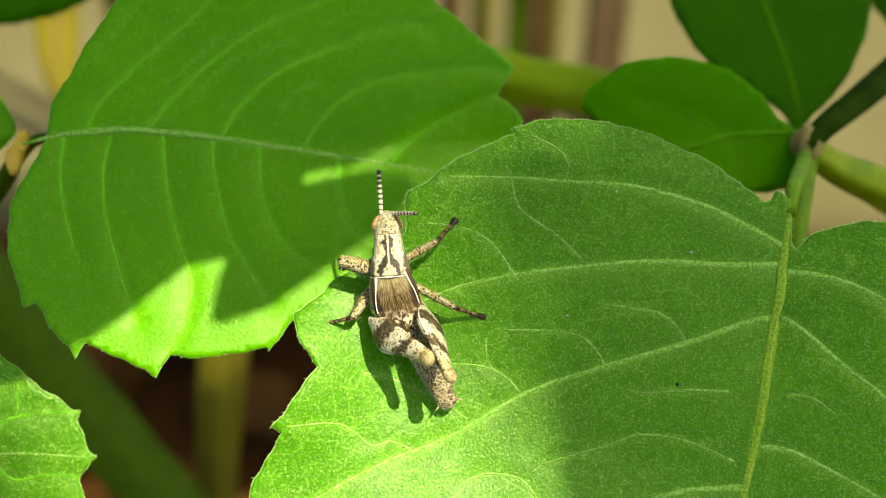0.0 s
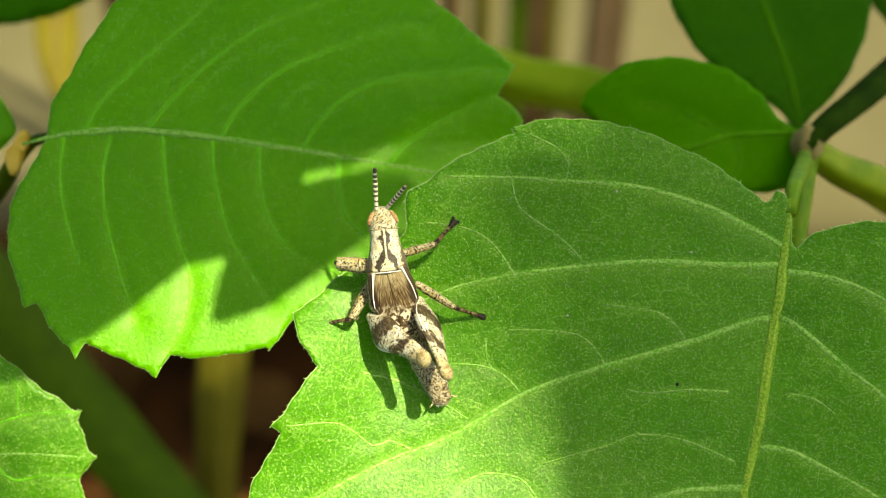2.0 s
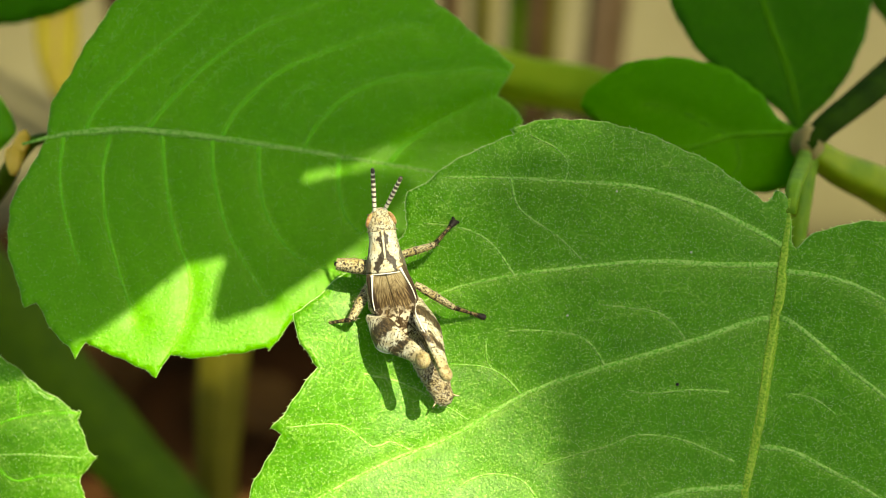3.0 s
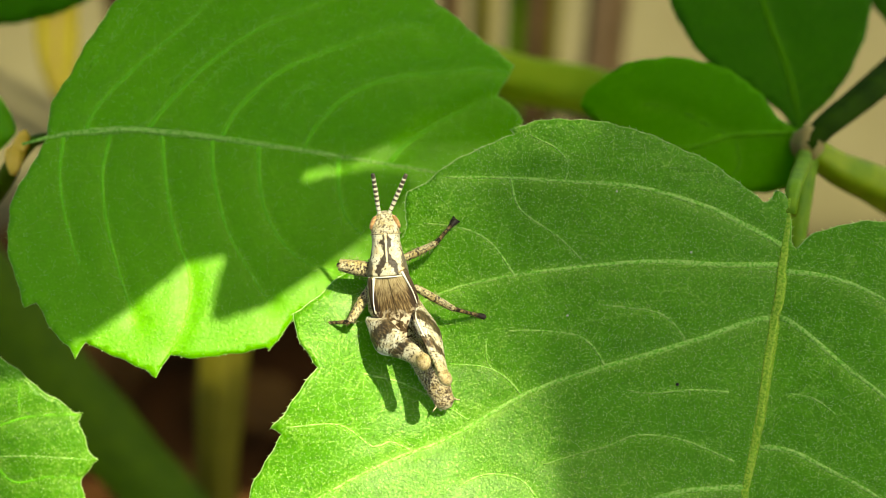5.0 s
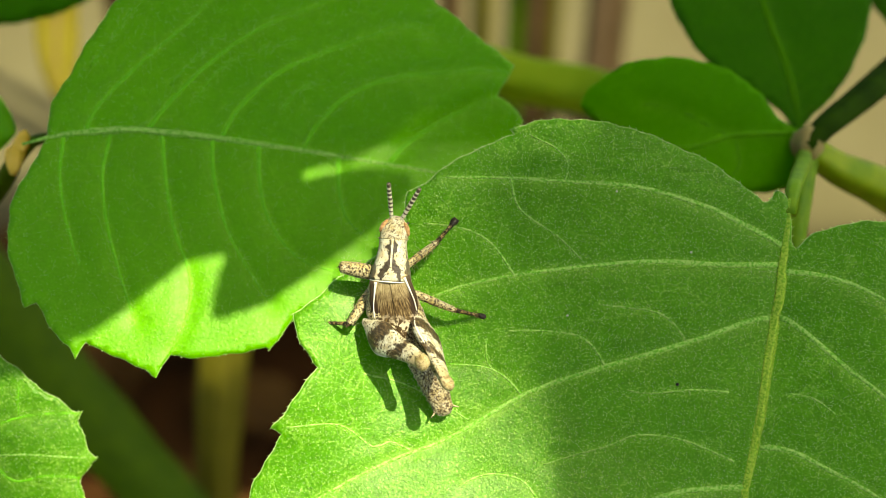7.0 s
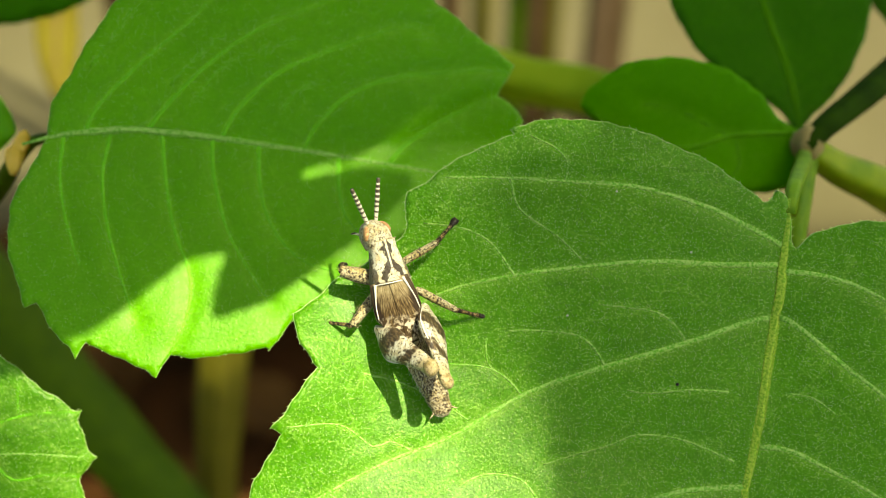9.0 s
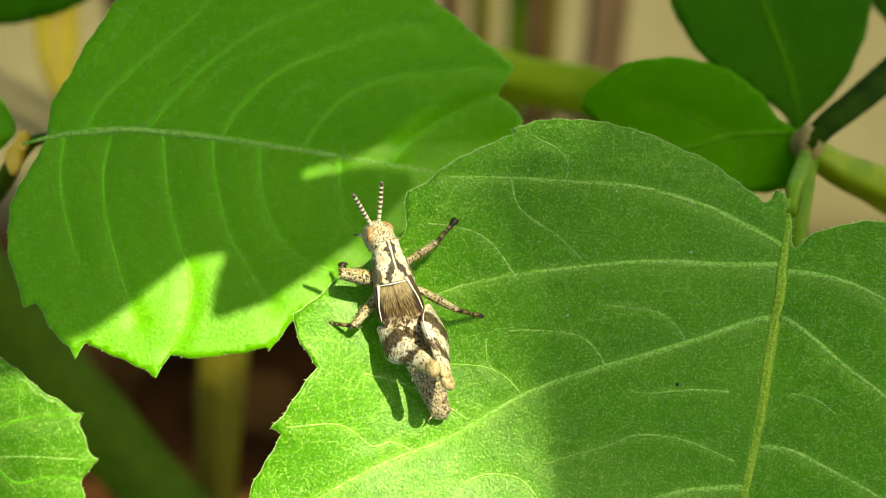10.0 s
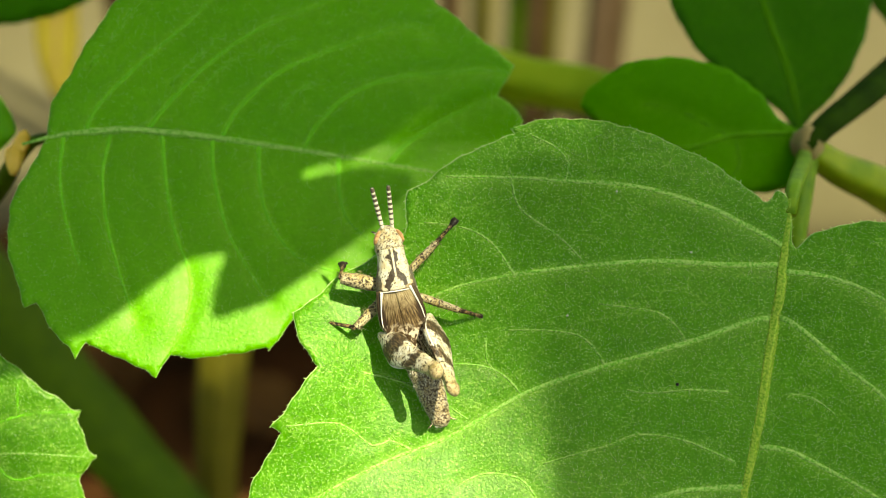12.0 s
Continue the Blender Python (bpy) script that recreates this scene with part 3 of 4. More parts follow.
left_leaf = leaf(
    "leaf", "broad green leaf with coarse teeth, half in shade", on_slope(-17.45, 10.02, -10., 0, 8),
    [(-19.6, 0.5), (-19.2, 3.2), (-17.4, 6.3), (-15.3, 10.0), (-12.7, 13.7), (-8.4, 18.1), (-2.1, 21.5), (5.3, 20.7), (11.8, 17.7), (16.6, 14.0, 1), (17.0, 13.4, 1), (18.4, 12.7), (21.2, 10.3), (22.8, 9.2), (24.6, 7.8, 1), (23.4, 6.0), (23.0, 4.9, 1), (24.3, 4.1), (25.5, 2.5, 1), (24.1, 0.0), (21.0, -4.0), (15.8, -10.0), (9.4, -13.1), (4.4, -15.4), (3.0, -16.2, 1), (2.1, -17.7), (0.9, -19.2, 1), (0.6, -18.8, 1), (-2.0, -19.4), (-5.4, -19.7), (-7.9, -19.5, 1), (-9.1, -21.4, 1), (-9.8, -20.8, 1), (-12.8, -19.5), (-15.2, -18.2, 1), (-16.1, -19.7, 1), (-16.7, -18.6, 1), (-18.3, -17.0), (-19.6, -14.7, 1), (-20.6, -15.2, 1), (-21.4, -13.0), (-22.3, -10.0), (-22.4, -6.4), (-21.5, -3.7), (-20.2, -1.1)],
    [(-21.8, -0.3), (-19.5, 0.4), (-16.2, 0.9), (-12.1, 1.2), (-7.9, 0.9), (-3.2, 0.4), (1.1, -0.2), (5.3, -0.8), (10.2, -1.6), (16.2, -2.6), (22.1, -4.0)],
    [[(-16.2, 0.9), (-15.1, 3.2), (-11.0, 7.5), (-6.8, 11.2), (-3.2, 15.1)],
     [(-10.4, 1.2), (-8.9, 3.3), (-4.7, 7.6), (0.0, 10.9), (5.3, 13.2), (9.6, 15.4)],
     [(-3.6, 0.5), (-2.1, 3.2), (1.6, 6.7), (6.4, 8.9), (11.8, 10.9), (15.1, 11.5), (16.5, 10.8)],
     [(4.1, -0.6), (5.4, 1.9), (8.6, 4.9), (12.9, 6.5), (17.9, 7.1), (21.2, 7.4), (24.3, 7.2)],
     [(12.4, -1.8), (14.1, 0.2), (17.4, 2.4), (21.2, 4.3), (22.9, 4.9)],
     [(-18.2, 0.5), (-18.3, -3.2), (-17.5, -7.4), (-16.1, -11.5)],
     [(-13.9, 0.8), (-14.5, -3.2), (-13.8, -7.9), (-12.3, -13.0), (-11.0, -16.5)],
     [(-9.2, 0.9), (-8.7, -3.6), (-7.9, -7.9), (-6.3, -12.5), (-6.5, -16.1), (-7.9, -19.3)],
     [(-4.5, 0.4), (-4.3, -3.1), (-3.1, -7.9), (-1.0, -12.0), (1.1, -15.1)],
     [(-0.1, -0.0), (0.0, -4.1), (1.1, -7.9), (3.7, -11.0), (6.8, -12.1)],
     [(7.5, -1.2), (7.4, -4.1), (8.2, -7.3), (10.5, -9.4)]],
    [[(-15.6, 6.9), (-12.7, 11.1), (-10.4, 14.8)],
     [(-8.4, 5.4), (-6.0, 8.1), (-3.2, 10.3)],
     [(-0.3, 8.8), (2.1, 9.5), (3.7, 10.0)],
     [(-6.1, 3.9), (-3.7, 7.1), (0.5, 9.3)],
     [(2.1, 3.2), (3.7, 5.1), (6.1, 6.2)],
     [(15.4, 11.5), (15.9, 10.5), (17.0, 10.1)]],
    lambda x, y: (0.12 * y if y > 0 else -0.40 * y) - 0.004 * y * y,
    (LEAF_COOL, VEIN, VEIN_DARK), rib=0.36, vein=0.14, grid=0.6, hair=0.16, rim_radius=0.05, fuzz=5, seed=5, groove=0.3)
low_leaf = leaf(
    "leaf", "bright green toothed leaf low beside the stem", on_slope(-40.04, -17.82, -4, 0, 8),
    [(-21.3, 9.7), (-15.1, 11.8), (-7.5, 11.0), (-2.0, 9.1), (0.7, 7.6), (2.9, 5.6), (5.3, 4.0), (6.1, 3.0), (6.9, 3.0, 1), (6.6, 2.3, 1), (7.4, 0.3), (7.8, -0.8), (8.4, -1.3, 1), (7.8, -1.8), (6.9, -3.3), (7.5, -5.2), (7.8, -7.5), (3.8, -11.5), (-4.1, -12.8), (-14.0, -9.6), (-21.1, -0.5)],
    [(-21.1, 2.6), (-9.9, 0.1), (-2.9, -0.7), (2.0, -0.7), (5.4, -1.0), (8.1, -1.3)],
    [[(-2.9, -0.7), (-1.0, 1.6), (2.4, 2.8), (6.5, 2.9)],
     [(-1.0, -0.8), (1.0, -3.1), (3.9, -2.7), (6.9, -3.0)],
     [(-5.9, -0.6), (-3.0, -3.0), (1.0, -5.7), (4.9, -6.3)]],
    [[(1.5, 2.8), (1.5, 5.1), (1.7, 6.1)]],
    lambda x, y: -0.006 * x * x - 0.004 * y * y,
    (LEAF, VEIN, VEIN_DARK), rib=0.2, vein=0.12, grid=0.7, hair=0.18, rim_radius=0.05, fuzz=6, seed=7)
leaf("leaf", "small rounded green leaf at a stem fork", on_slope(25.39, 12.15, -18, 12),
     [(-11.4, 2.4), (-10.7, 4.0), (-8.5, 5.8), (-5.8, 7.0), (-1.8, 7.3), (2.8, 6.3), (6.4, 4.0), (8.6, 1.4), (11.4, -0.5), (12.1, -2.7), (11.3, -5.1), (9.2, -6.3), (6.3, -6.4), (3.4, -5.9), (-1.3, -4.3), (-6.0, -2.3), (-9.5, 0.3)],
     [(11.7, -0.5), (7.8, -0.4), (3.8, -0.7), (-0.2, -1.8), (-4.3, -1.4), (-8.3, 0.6), (-11.0, 2.3)],
     [[(3.8, -0.7), (1.4, 0.6), (-1.6, 2.0), (-5.0, 2.6)],
     [(4.4, -0.8), (5.0, -3.5), (3.9, -5.2)]], [],
     lambda x, y: 0.10 * abs(y) - 0.004 * x * x - 0.004 * y * y,
     (LEAF_MID, VEIN_FAINT, VEIN_FAINT), rib=0.3, vein=0.13, grid=1.0, hair=0.1, seed=8)
leaf("leaf", "dark green leaf above the stem fork, deep shade in its colour", on_slope(38.26, 24.06, -30, -25),
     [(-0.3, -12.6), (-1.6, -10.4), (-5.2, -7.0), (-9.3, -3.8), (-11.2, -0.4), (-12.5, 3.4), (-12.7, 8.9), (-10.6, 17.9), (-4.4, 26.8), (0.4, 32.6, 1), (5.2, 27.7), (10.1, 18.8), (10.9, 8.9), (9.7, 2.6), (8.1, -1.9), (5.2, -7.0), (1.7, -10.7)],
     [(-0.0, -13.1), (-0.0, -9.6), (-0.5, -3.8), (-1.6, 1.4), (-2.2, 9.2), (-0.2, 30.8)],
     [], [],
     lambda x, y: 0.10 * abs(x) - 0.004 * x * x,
     (LEAF_SHADED, VEIN_SHADE, VEIN_SHADE), rib=0.45, grid=1.2, hair=0.05, seed=9)
leaf("leaf", "dark green leaf hanging high, shade in its colour", on_slope(-50.75, 35.12, -45, 0, 10),
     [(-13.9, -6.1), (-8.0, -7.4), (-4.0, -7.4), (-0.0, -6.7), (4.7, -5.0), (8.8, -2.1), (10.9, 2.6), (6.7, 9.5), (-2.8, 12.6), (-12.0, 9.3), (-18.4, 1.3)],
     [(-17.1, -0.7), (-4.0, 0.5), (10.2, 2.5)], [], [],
     lambda x, y: -0.003 * y * y, (LEAF_SHADED, VEIN_SHADE, VEIN_SHADE), rib=0.4, grid=1.5, hair=0.05, seed=10)
leaf("leaf", "small green leaf by the stem node", on_slope(-47.62, 13.22, -20, 0, 5),
     [(-9.6, -1.0), (-5.1, 3.7), (-0.0, 3.5), (2.0, 2.2), (2.8, 0.6), (3.2, -1.0), (2.0, -2.7), (-1.7, -4.1), (-6.2, -3.3)],
     [(-9.0, -1.0), (-1.7, -0.6), (3.1, -0.9)], [], [],
     lambda x, y: -0.003 * y * y, (LEAF_COOL, VEIN_DARK, VEIN_DARK), rib=0.25, grid=1.5, hair=0.05, seed=11)
leaf("leaf", "dark green leaf beyond the forked stem, shade in its colour", on_slope(54.63, 29.89, -40, 0, 5),
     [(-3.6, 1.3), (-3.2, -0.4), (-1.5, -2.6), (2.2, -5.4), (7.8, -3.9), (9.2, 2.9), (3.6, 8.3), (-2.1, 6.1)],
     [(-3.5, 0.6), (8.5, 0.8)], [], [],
     lambda x, y: -0.003 * y * y, (LEAF_SHADED, VEIN_SHADE, VEIN_SHADE), rib=0.25, grid=1.5, hair=0.05, seed=12)
leaf("leaf", "withered yellow leaf hanging behind the plant", on_slope(-74.39, 45.5, -130, 0, 15),
     [(-2.6, 6.4), (-4.7, -1.3), (-3.6, -10.0), (-0.5, -16.4), (2.6, -12.0), (3.7, -4.2), (3.1, 3.4), (0.5, 8.2)],
     [(0.0, 7.7), (-0.5, -3.3), (-0.5, -15.9)], [], [],
     lambda x, y: -0.003 * x * x, (LEAF_YELLOW, STRAW, STRAW), rib=0.4, grid=2, hair=0.05, seed=13)

# ---- stems ----
stem("leaf_stalk", "green stalk of the large leaf", [(36.4, 9.4, -17.0), (35.0, 8.4, -12.0), (32.8, 7.1, -6.0), (30.8, 5.0, -1.2), (30.4, 3.0, -0.8)], (0.75, 0.8, 0.6), STALK, category="stalk")
stem("stem", "green main stem behind the large leaf", [(37.3, 10.3, -18.0), (36.2, 6.3, -17.0), (35.0, 0.6, -16.0), (35.2, -7.0, -20.0), (36.5, -31.1, -40.0)], (1.1, 1.3, 1.4, 1.5), STALK)
stem("stem", "stem rising from the fork, deep shade in its near-black colour", [(36.6, 10.2, -17.0), (38.9, 12.4, -18.0), (43.7, 15.6, -22.0), (50.8, 20.6, -28.0), (63.7, 30.4, -36.0)], (1.1, 1.5, 1.7, 1.8), STEM_DEEP_SHADE)
stem("stem", "thick green stem leaving the fork", [(37.3, 10.3, -18.0), (40.7, 8.5, -20.0), (45.6, 7.2, -24.0), (54.0, 4.5, -30.0), (72.3, -2.0, -40.0)], (1.3, 2.3, 2.5, 2.6), STEM)
stem("stem", "thick yellow-green stem out of focus", [(-13.8, 33.7, -75.0), (1.3, 27.8, -72.0), (11.9, 24.6, -70.0), (22.3, 22.3, -68.0), (36.7, 16.3, -60.0)], (3.6, 3.6, 3.5, 3.4), STEM_SUN)
stem("stem", "thick dark green stem deep in the plant, shade in its colour", [(-93.7, 6.1, -110.0), (-78.6, -9.9, -110.0), (-67.2, -25.2, -112.0), (-53.8, -42.0, -115.0), (-37.1, -61.8, -120.0)], (6.5, 6.2, 6.0, 6.0), STEM_SHADED)
stem("stem", "olive stem standing among dead leaves, shade in its colour", [(-42.1, -13.0, -130.0), (-42.6, -21.8, -130.0), (-43.4, -32.8, -130.0), (-44.6, -50.7, -132.0)], (4.5, 4.5, 4.2, 4.0), STEM_OLIVE_SHADED)
stem("leaf_stalk", "dark green stalk at the node, shade in its colour", [(-54.6, 1.3, -30.0), (-46.6, 6.6, -22.0), (-42.7, 9.1, -16.0), (-40.2, 10.6, -13.5), (-38.3, 10.8, -12.0)], (1.2, 1.1, 0.8, 0.5), STEM_SHADED, category="stalk")


def lump(name, label, at, size, material, category, seed):
    bm = bmesh.new()
    bmesh.ops.create_icosphere(bm, subdivisions=3, radius=1)
    for v in bm.verts:
        v.co *= 1 + 0.22 * noise.noise(v.co * 1.6 + Vector((seed, 0, 0)))
        v.co = Vector((v.co.x * size[0], v.co.y * size[1], v.co.z * size[2])) * MM
    return tagged(link(name, bm, material, on_slope(*at)), label, category)


lump("stem_node", "brownish swollen node where the stems fork", (37.0, 10.6, -17.5), (1.6, 1.9, 1.6), NODE, "node", 2)
for i, (x, y, z, w, h) in enumerate([(-41.7, 9.4, -13.3, 0.75, 2.0), (-41.0, 10.6, -13.0, 0.6, 1.1), (-42.5, 8.6, -13.8, 0.5, 1.5)]):
    lump("stipule", "dry yellow-tan papery stipule on the stem node", (x, y, z, 0, 0, -14 + 12 * i), (w, h, 0.5), DRY, "stipule", 5 + i)

# ---- unseen leaves and fronds added above, between the sun and the slope ----
# outline drawn from the shadow wanted on the toothed leaf
low_shade = leaf("leaf", "unseen large leaf overhead, shaped to shade the toothed leaf", on_slope(27.9, 74.8, 97.5),
     [(-45.1, -25.3), (-27.9, -23.1), (-20.0, -21.7), (-14.9, -19.4), (-10.6, -15.7), (-5.4, -10.8, 1), (-2.0, -9.9, 1), (-3.1, -13.0), (-3.9, -16.0), (-3.1, -17.1), (1.5, -15.0), (6.7, -10.9), (11.5, -6.8), (15.2, -3.2), (17.6, -0.0, 1), (15.2, 1.3), (11.8, 1.5), (6.3, -0.5, 1), (7.0, 0.8), (11.4, 2.4), (15.8, 5.7), (21.4, 10.7), (27.4, 17.0), (33.3, 24.7), (22.0, 41.9), (-6.3, 48.7), (-32.9, 38.7), (-48.7, 15.1)],
     [(-47.2, -7.7), (-27.7, 4.6), (-6.3, 14.0), (22.0, 30.9)], [], [],
     lambda x, y: -0.002 * y * y, (LEAF_COOL, VEIN, VEIN_DARK), rib=0.8, grid=3, hair=0.2, seed=21, group="overhanging leaves")


def frond(label, matrix, outline, pitch, width):
    """A feathery frond, added out of view to thin the sun: a stalk along y with slender leaflets to both sides, as long
    as the outline allows. Millimetres.
    """
    thing = tagged(empty("frond", matrix), label, "frond", "overhanging leaves")
    edge = np.array([(p.x, p.y) for p in spline(outline, 0.5, True)])
    ys = np.arange(edge[:, 1].min() + pitch, edge[:, 1].max() - 0.3 * pitch, pitch)
    spine = []
    for i, y in enumerate(ys):
        xs = np.sort([x0 + (y - y0) * (x1 - x0) / (y1 - y0) for (x0, y0), (x1, y1) in zip(edge, np.roll(edge, -1, 0)) if (y0 > y) != (y1 > y)])
        lo, hi = xs[0], xs[-1]
        mid = 0.35 * lo + 0.65 * hi
        spine.append(Vector((mid, y, 0)))
        for end in (lo, hi):
            bm = bmesh.new()
            line = [Vector((mid + (end - mid) * u, y + 0.05 * pitch * math.sin(3 * u + i), -0.03 * abs(end - mid) * u * u)) for u in (0, 0.15, 0.3, 0.45, 0.6, 0.75, 0.9, 0.975, 1)]
            rows = [[bm.verts.new((p + Vector((0, side * width * 0.5 * k, h))) * MM) for side, h in ((-1, 0), (0, 0.1), (1, 0), (0, -0.1))] for p, k in zip(line, (0.6, 1, 1, 1, 1, 1, 1, 0.95, 0.4))]
            for a, b in zip(rows, rows[1:]):
                for j in range(4):
                    bm.faces.new((a[j], a[(j + 1) % 4], b[(j + 1) % 4], b[j]))
            part("leaflet", bm, LEAF_COOL, thing)
    bm = bmesh.new()
    tube(bm, spine, taper(len(spine), 0.6, 0.4, 0.2), 8)
    part("stalk", bm, STALK, thing)
    return thing


def sunward(x, y, far):
    """The place that lies far millimetres towards the sun from a point of the slope."""
    return on_slope(x + 0.352 * far, y + 0.505 * far, 0.79 * far)


# out-of-view blockers; the gaps between leaflets let part of the sun through
frond("unseen feathery frond added far overhead to dim the large leaf", sunward(15.7, 6.6, 1198),
      [(3.2, -46.5), (-4.1, -35.6), (-8.6, -28.7), (-15.0, -17.4), (-21.1, -7.6), (-23.3, -2.2), (-22.7, 4.7), (-19.6, 11.6), (-14.5, 21.9), (-8.6, 44.1), (6.2, 58.9), (30.8, 44.1), (40.6, 14.6), (35.7, -19.9), (21.0, -42.0)], 4.0, 3.2)
leaf("leaf", "unseen broad leaf added far overhead beside the frond to block sun", sunward(19.2, 7.1, 1230),
     [(-23.0, 7.0), (-19.6, 12.6), (-14.5, 21.9), (-8.6, 44.1), (6.2, 58.9), (40.0, 60.0), (66.0, 44.0), (64.0, 16.0), (48.0, 7.5), (20.0, 8.0), (-4.0, 9.0)],
     [(-21.0, 9.0), (10.0, 30.0), (60.0, 40.0)], [], [],
     lambda x, y: -0.001 * y * y, (LEAF_COOL, VEIN, VEIN_DARK), rib=0.8, grid=4, hair=0.2, seed=25, group="overhanging leaves")
high_shade = frond("unseen feathery frond added overhead to half shade the large leaf", sunward(28.1, 2.4, 299.5),
      [(-19.9, -44.6), (-19.7, -32.3), (-19.6, -24.0), (-19.6, -18.0), (-19.3, -11.1), (-18.7, -5.2), (-17.0, 0.7), (-14.5, 8.1), (-12.5, 16.9), (-10.1, 31.7), (-0.2, 53.8), (19.5, 68.6), (44.1, 53.8), (51.5, 14.5), (39.1, -20.0), (19.5, -42.1), (-2.7, -50.5)], 1.5, 1.36)
leaf("leaf", "unseen oval leaf added high overhead to shade the large leaf", sunward(9.5, 3.4, 480),
     [(-6.2, 2.5), (-3.5, 5.0), (1.0, 5.6), (4.8, 4.0), (6.3, 0.6), (5.6, -2.8), (2.0, -4.8), (-2.5, -4.6), (-5.6, -1.5)],
     [(-5.8, 2.0), (0.0, 0.8), (6.0, 0.2)], [], [],
     lambda x, y: -0.004 * y * y, (LEAF_COOL, VEIN, VEIN_DARK), rib=0.4, grid=2, hair=0.2, seed=22, group="overhanging leaves")

leaf("leaf", "unseen leaf added far overhead to dim the low leaf", sunward(-40.0, -17.0, 1500),
     [(-15.0, -6.0), (-12.0, 5.0), (-4.0, 8.5), (3.5, 6.0), (6.5, 0.0), (5.0, -7.0), (-2.0, -13.0), (-10.0, -12.0)],
     [(-14.0, -5.0), (-4.0, -2.0), (6.0, 1.0)], [], [],
     lambda x, y: -0.002 * y * y, (LEAF_COOL, VEIN, VEIN_DARK), rib=0.4, grid=3, hair=0.2, seed=24, group="overhanging leaves")
leaf("leaf", "unseen leaf added overhead to shade the thick stem", on_slope(4.0 + 0.352 * 330, 27.0 + 0.505 * 330, -72 + 0.79 * 330),
     [(-14.0, 2.0), (-9.0, 8.0), (2.0, 9.0), (10.0, 5.0), (13.0, -3.0), (8.0, -9.0), (-4.0, -10.0), (-12.0, -6.0)],
     [(-13.0, 1.0), (0.0, 0.5), (12.0, -2.0)], [], [],
     lambda x, y: -0.002 * y * y, (LEAF_COOL, VEIN, VEIN_DARK), rib=0.4, grid=3, hair=0.2, seed=26, group="overhanging leaves")


def oval(length, width, teeth=0.0):
    """Outline of a pointed oval leaf that grows along +y."""
    n = 11
    right = [(width * math.sin(math.pi * (i / n) ** 0.8) * (1 + teeth * (i % 2)), length * i / n) for i in range(1, n)]
    return [(0, 0, 1)] + right + [(0, length, 1)] + [(-x, y) for x, y in right[::-1]]


# leaf copied out of view as an added light blocker
canopy = leaf("leaf", "unseen green leaf added overhead to block sun and sky", pose(0.12, 0.16, 0.58, 0, 0, 20), oval(110, 34), [(0, 0), (0, 60), (0, 108)], [], [],
              lambda x, y: -0.004 * x * x - 0.001 * y * y, (LEAF_COOL, VEIN, VEIN_DARK), rib=0.8, grid=5, hair=0.2, seed=23, group="canopy leaves")
rng = random.Random(4)
# added cover that keeps the sun off the litter
for i in range(44):
    x, y = rng.uniform(0.0, 0.26), rng.uniform(0.12, 0.26)
    copy_thing(canopy, pose(x, y, 0.60 + 0.004 * i, rng.uniform(-25, 15), rng.uniform(-20, 20), rng.uniform(-60, 60)))
# added cover behind the camera that hides sky from the glossy leaves
for i in range(60):
    x, y = rng.uniform(-0.32, 0.32), rng.uniform(-0.62, -0.26)
    copy_thing(canopy, pose(x, y, 0.62 + 0.008 * i, rng.uniform(10, 55), rng.uniform(-25, 25), rng.uniform(-80, 80)))


# ---- specks lying on the large leaf ----
for i, (x, y) in enumerate([(-8.8, -5.9), (-7.6, 5.6), (-18.4, 0.1), (-14.1, 10.9)]):
    lump("speck", "tiny %s speck on the large leaf" % ("black" if i == 0 else "white"), (main_leaf.matrix_basis.translation.x / MM + x, -5.88 + y, -0.35 + main_bend(x, y)), (0.16, 0.14, 0.14) if i == 0 else (0.10, 0.09, 0.09), CLAW if i == 0 else RIM, "speck", i)


# ---- ground ----
def ground():
    bm = bmesh.new()
    n, size = 60, 40.0
    xs = [math.copysign(abs(u) ** 2.6, u) * size for u in np.linspace(-1, 1, n)]
    grid = [[bm.verts.new((x, y + 0.5, 0.012 * noise.noise(Vector((x * 6, y * 6, 0))))) for x in xs] for y in xs]
    for a, b in zip(grid, grid[1:]):
        for i in range(n - 1):
            bm.faces.new((a[i], a[i + 1], b[i + 1], b[i]))
    tagged(link("ground", bm, SOIL_SHADED), "brown bare soil", "ground", kind="structure")


def paving():
    """A pale path of cast concrete behind the plant bed."""
    bm = bmesh.new()
    bmesh.ops.create_cube(bm, size=1)
    for v in bm.verts:
        v.co = Vector((v.co.x * 30, v.co.y * 12, v.co.z * 0.08))
    bmesh.ops.bevel(bm, geom=bm.edges[:], offset=0.008, segments=2, affect="EDGES")
    tagged(link("pavement", bm, PAVING, pose(0, 6.46, -0.005)), "dusty tan sunlit concrete path", "pavement", kind="structure")


ground()
paving()
dead = leaf("dead_leaf", "curled brown dead leaf on the soil", pose(-0.10, 0.30, 0.02, 0, 0, 30), oval(60, 17), [(0, 0), (0, 30), (0, 58)], [], [],
            lambda x, y: 0.02 * x * x - 0.004 * (y - 30) ** 2, (LITTER_SHADED, LITTER_SHADED, LITTER_SHADED), rib=0.5, grid=3, hair=0.1, seed=31, group="leaf litter", category="dead leaf")
for i in range(60):
    copy_thing(dead, pose(rng.uniform(-0.32, 0.16), rng.uniform(0.12, 0.44), 0.02 + 0.004 * rng.random() + 0.0002 * i, rng.uniform(-12, 12), rng.uniform(-12, 12), rng.uniform(0, 360)))


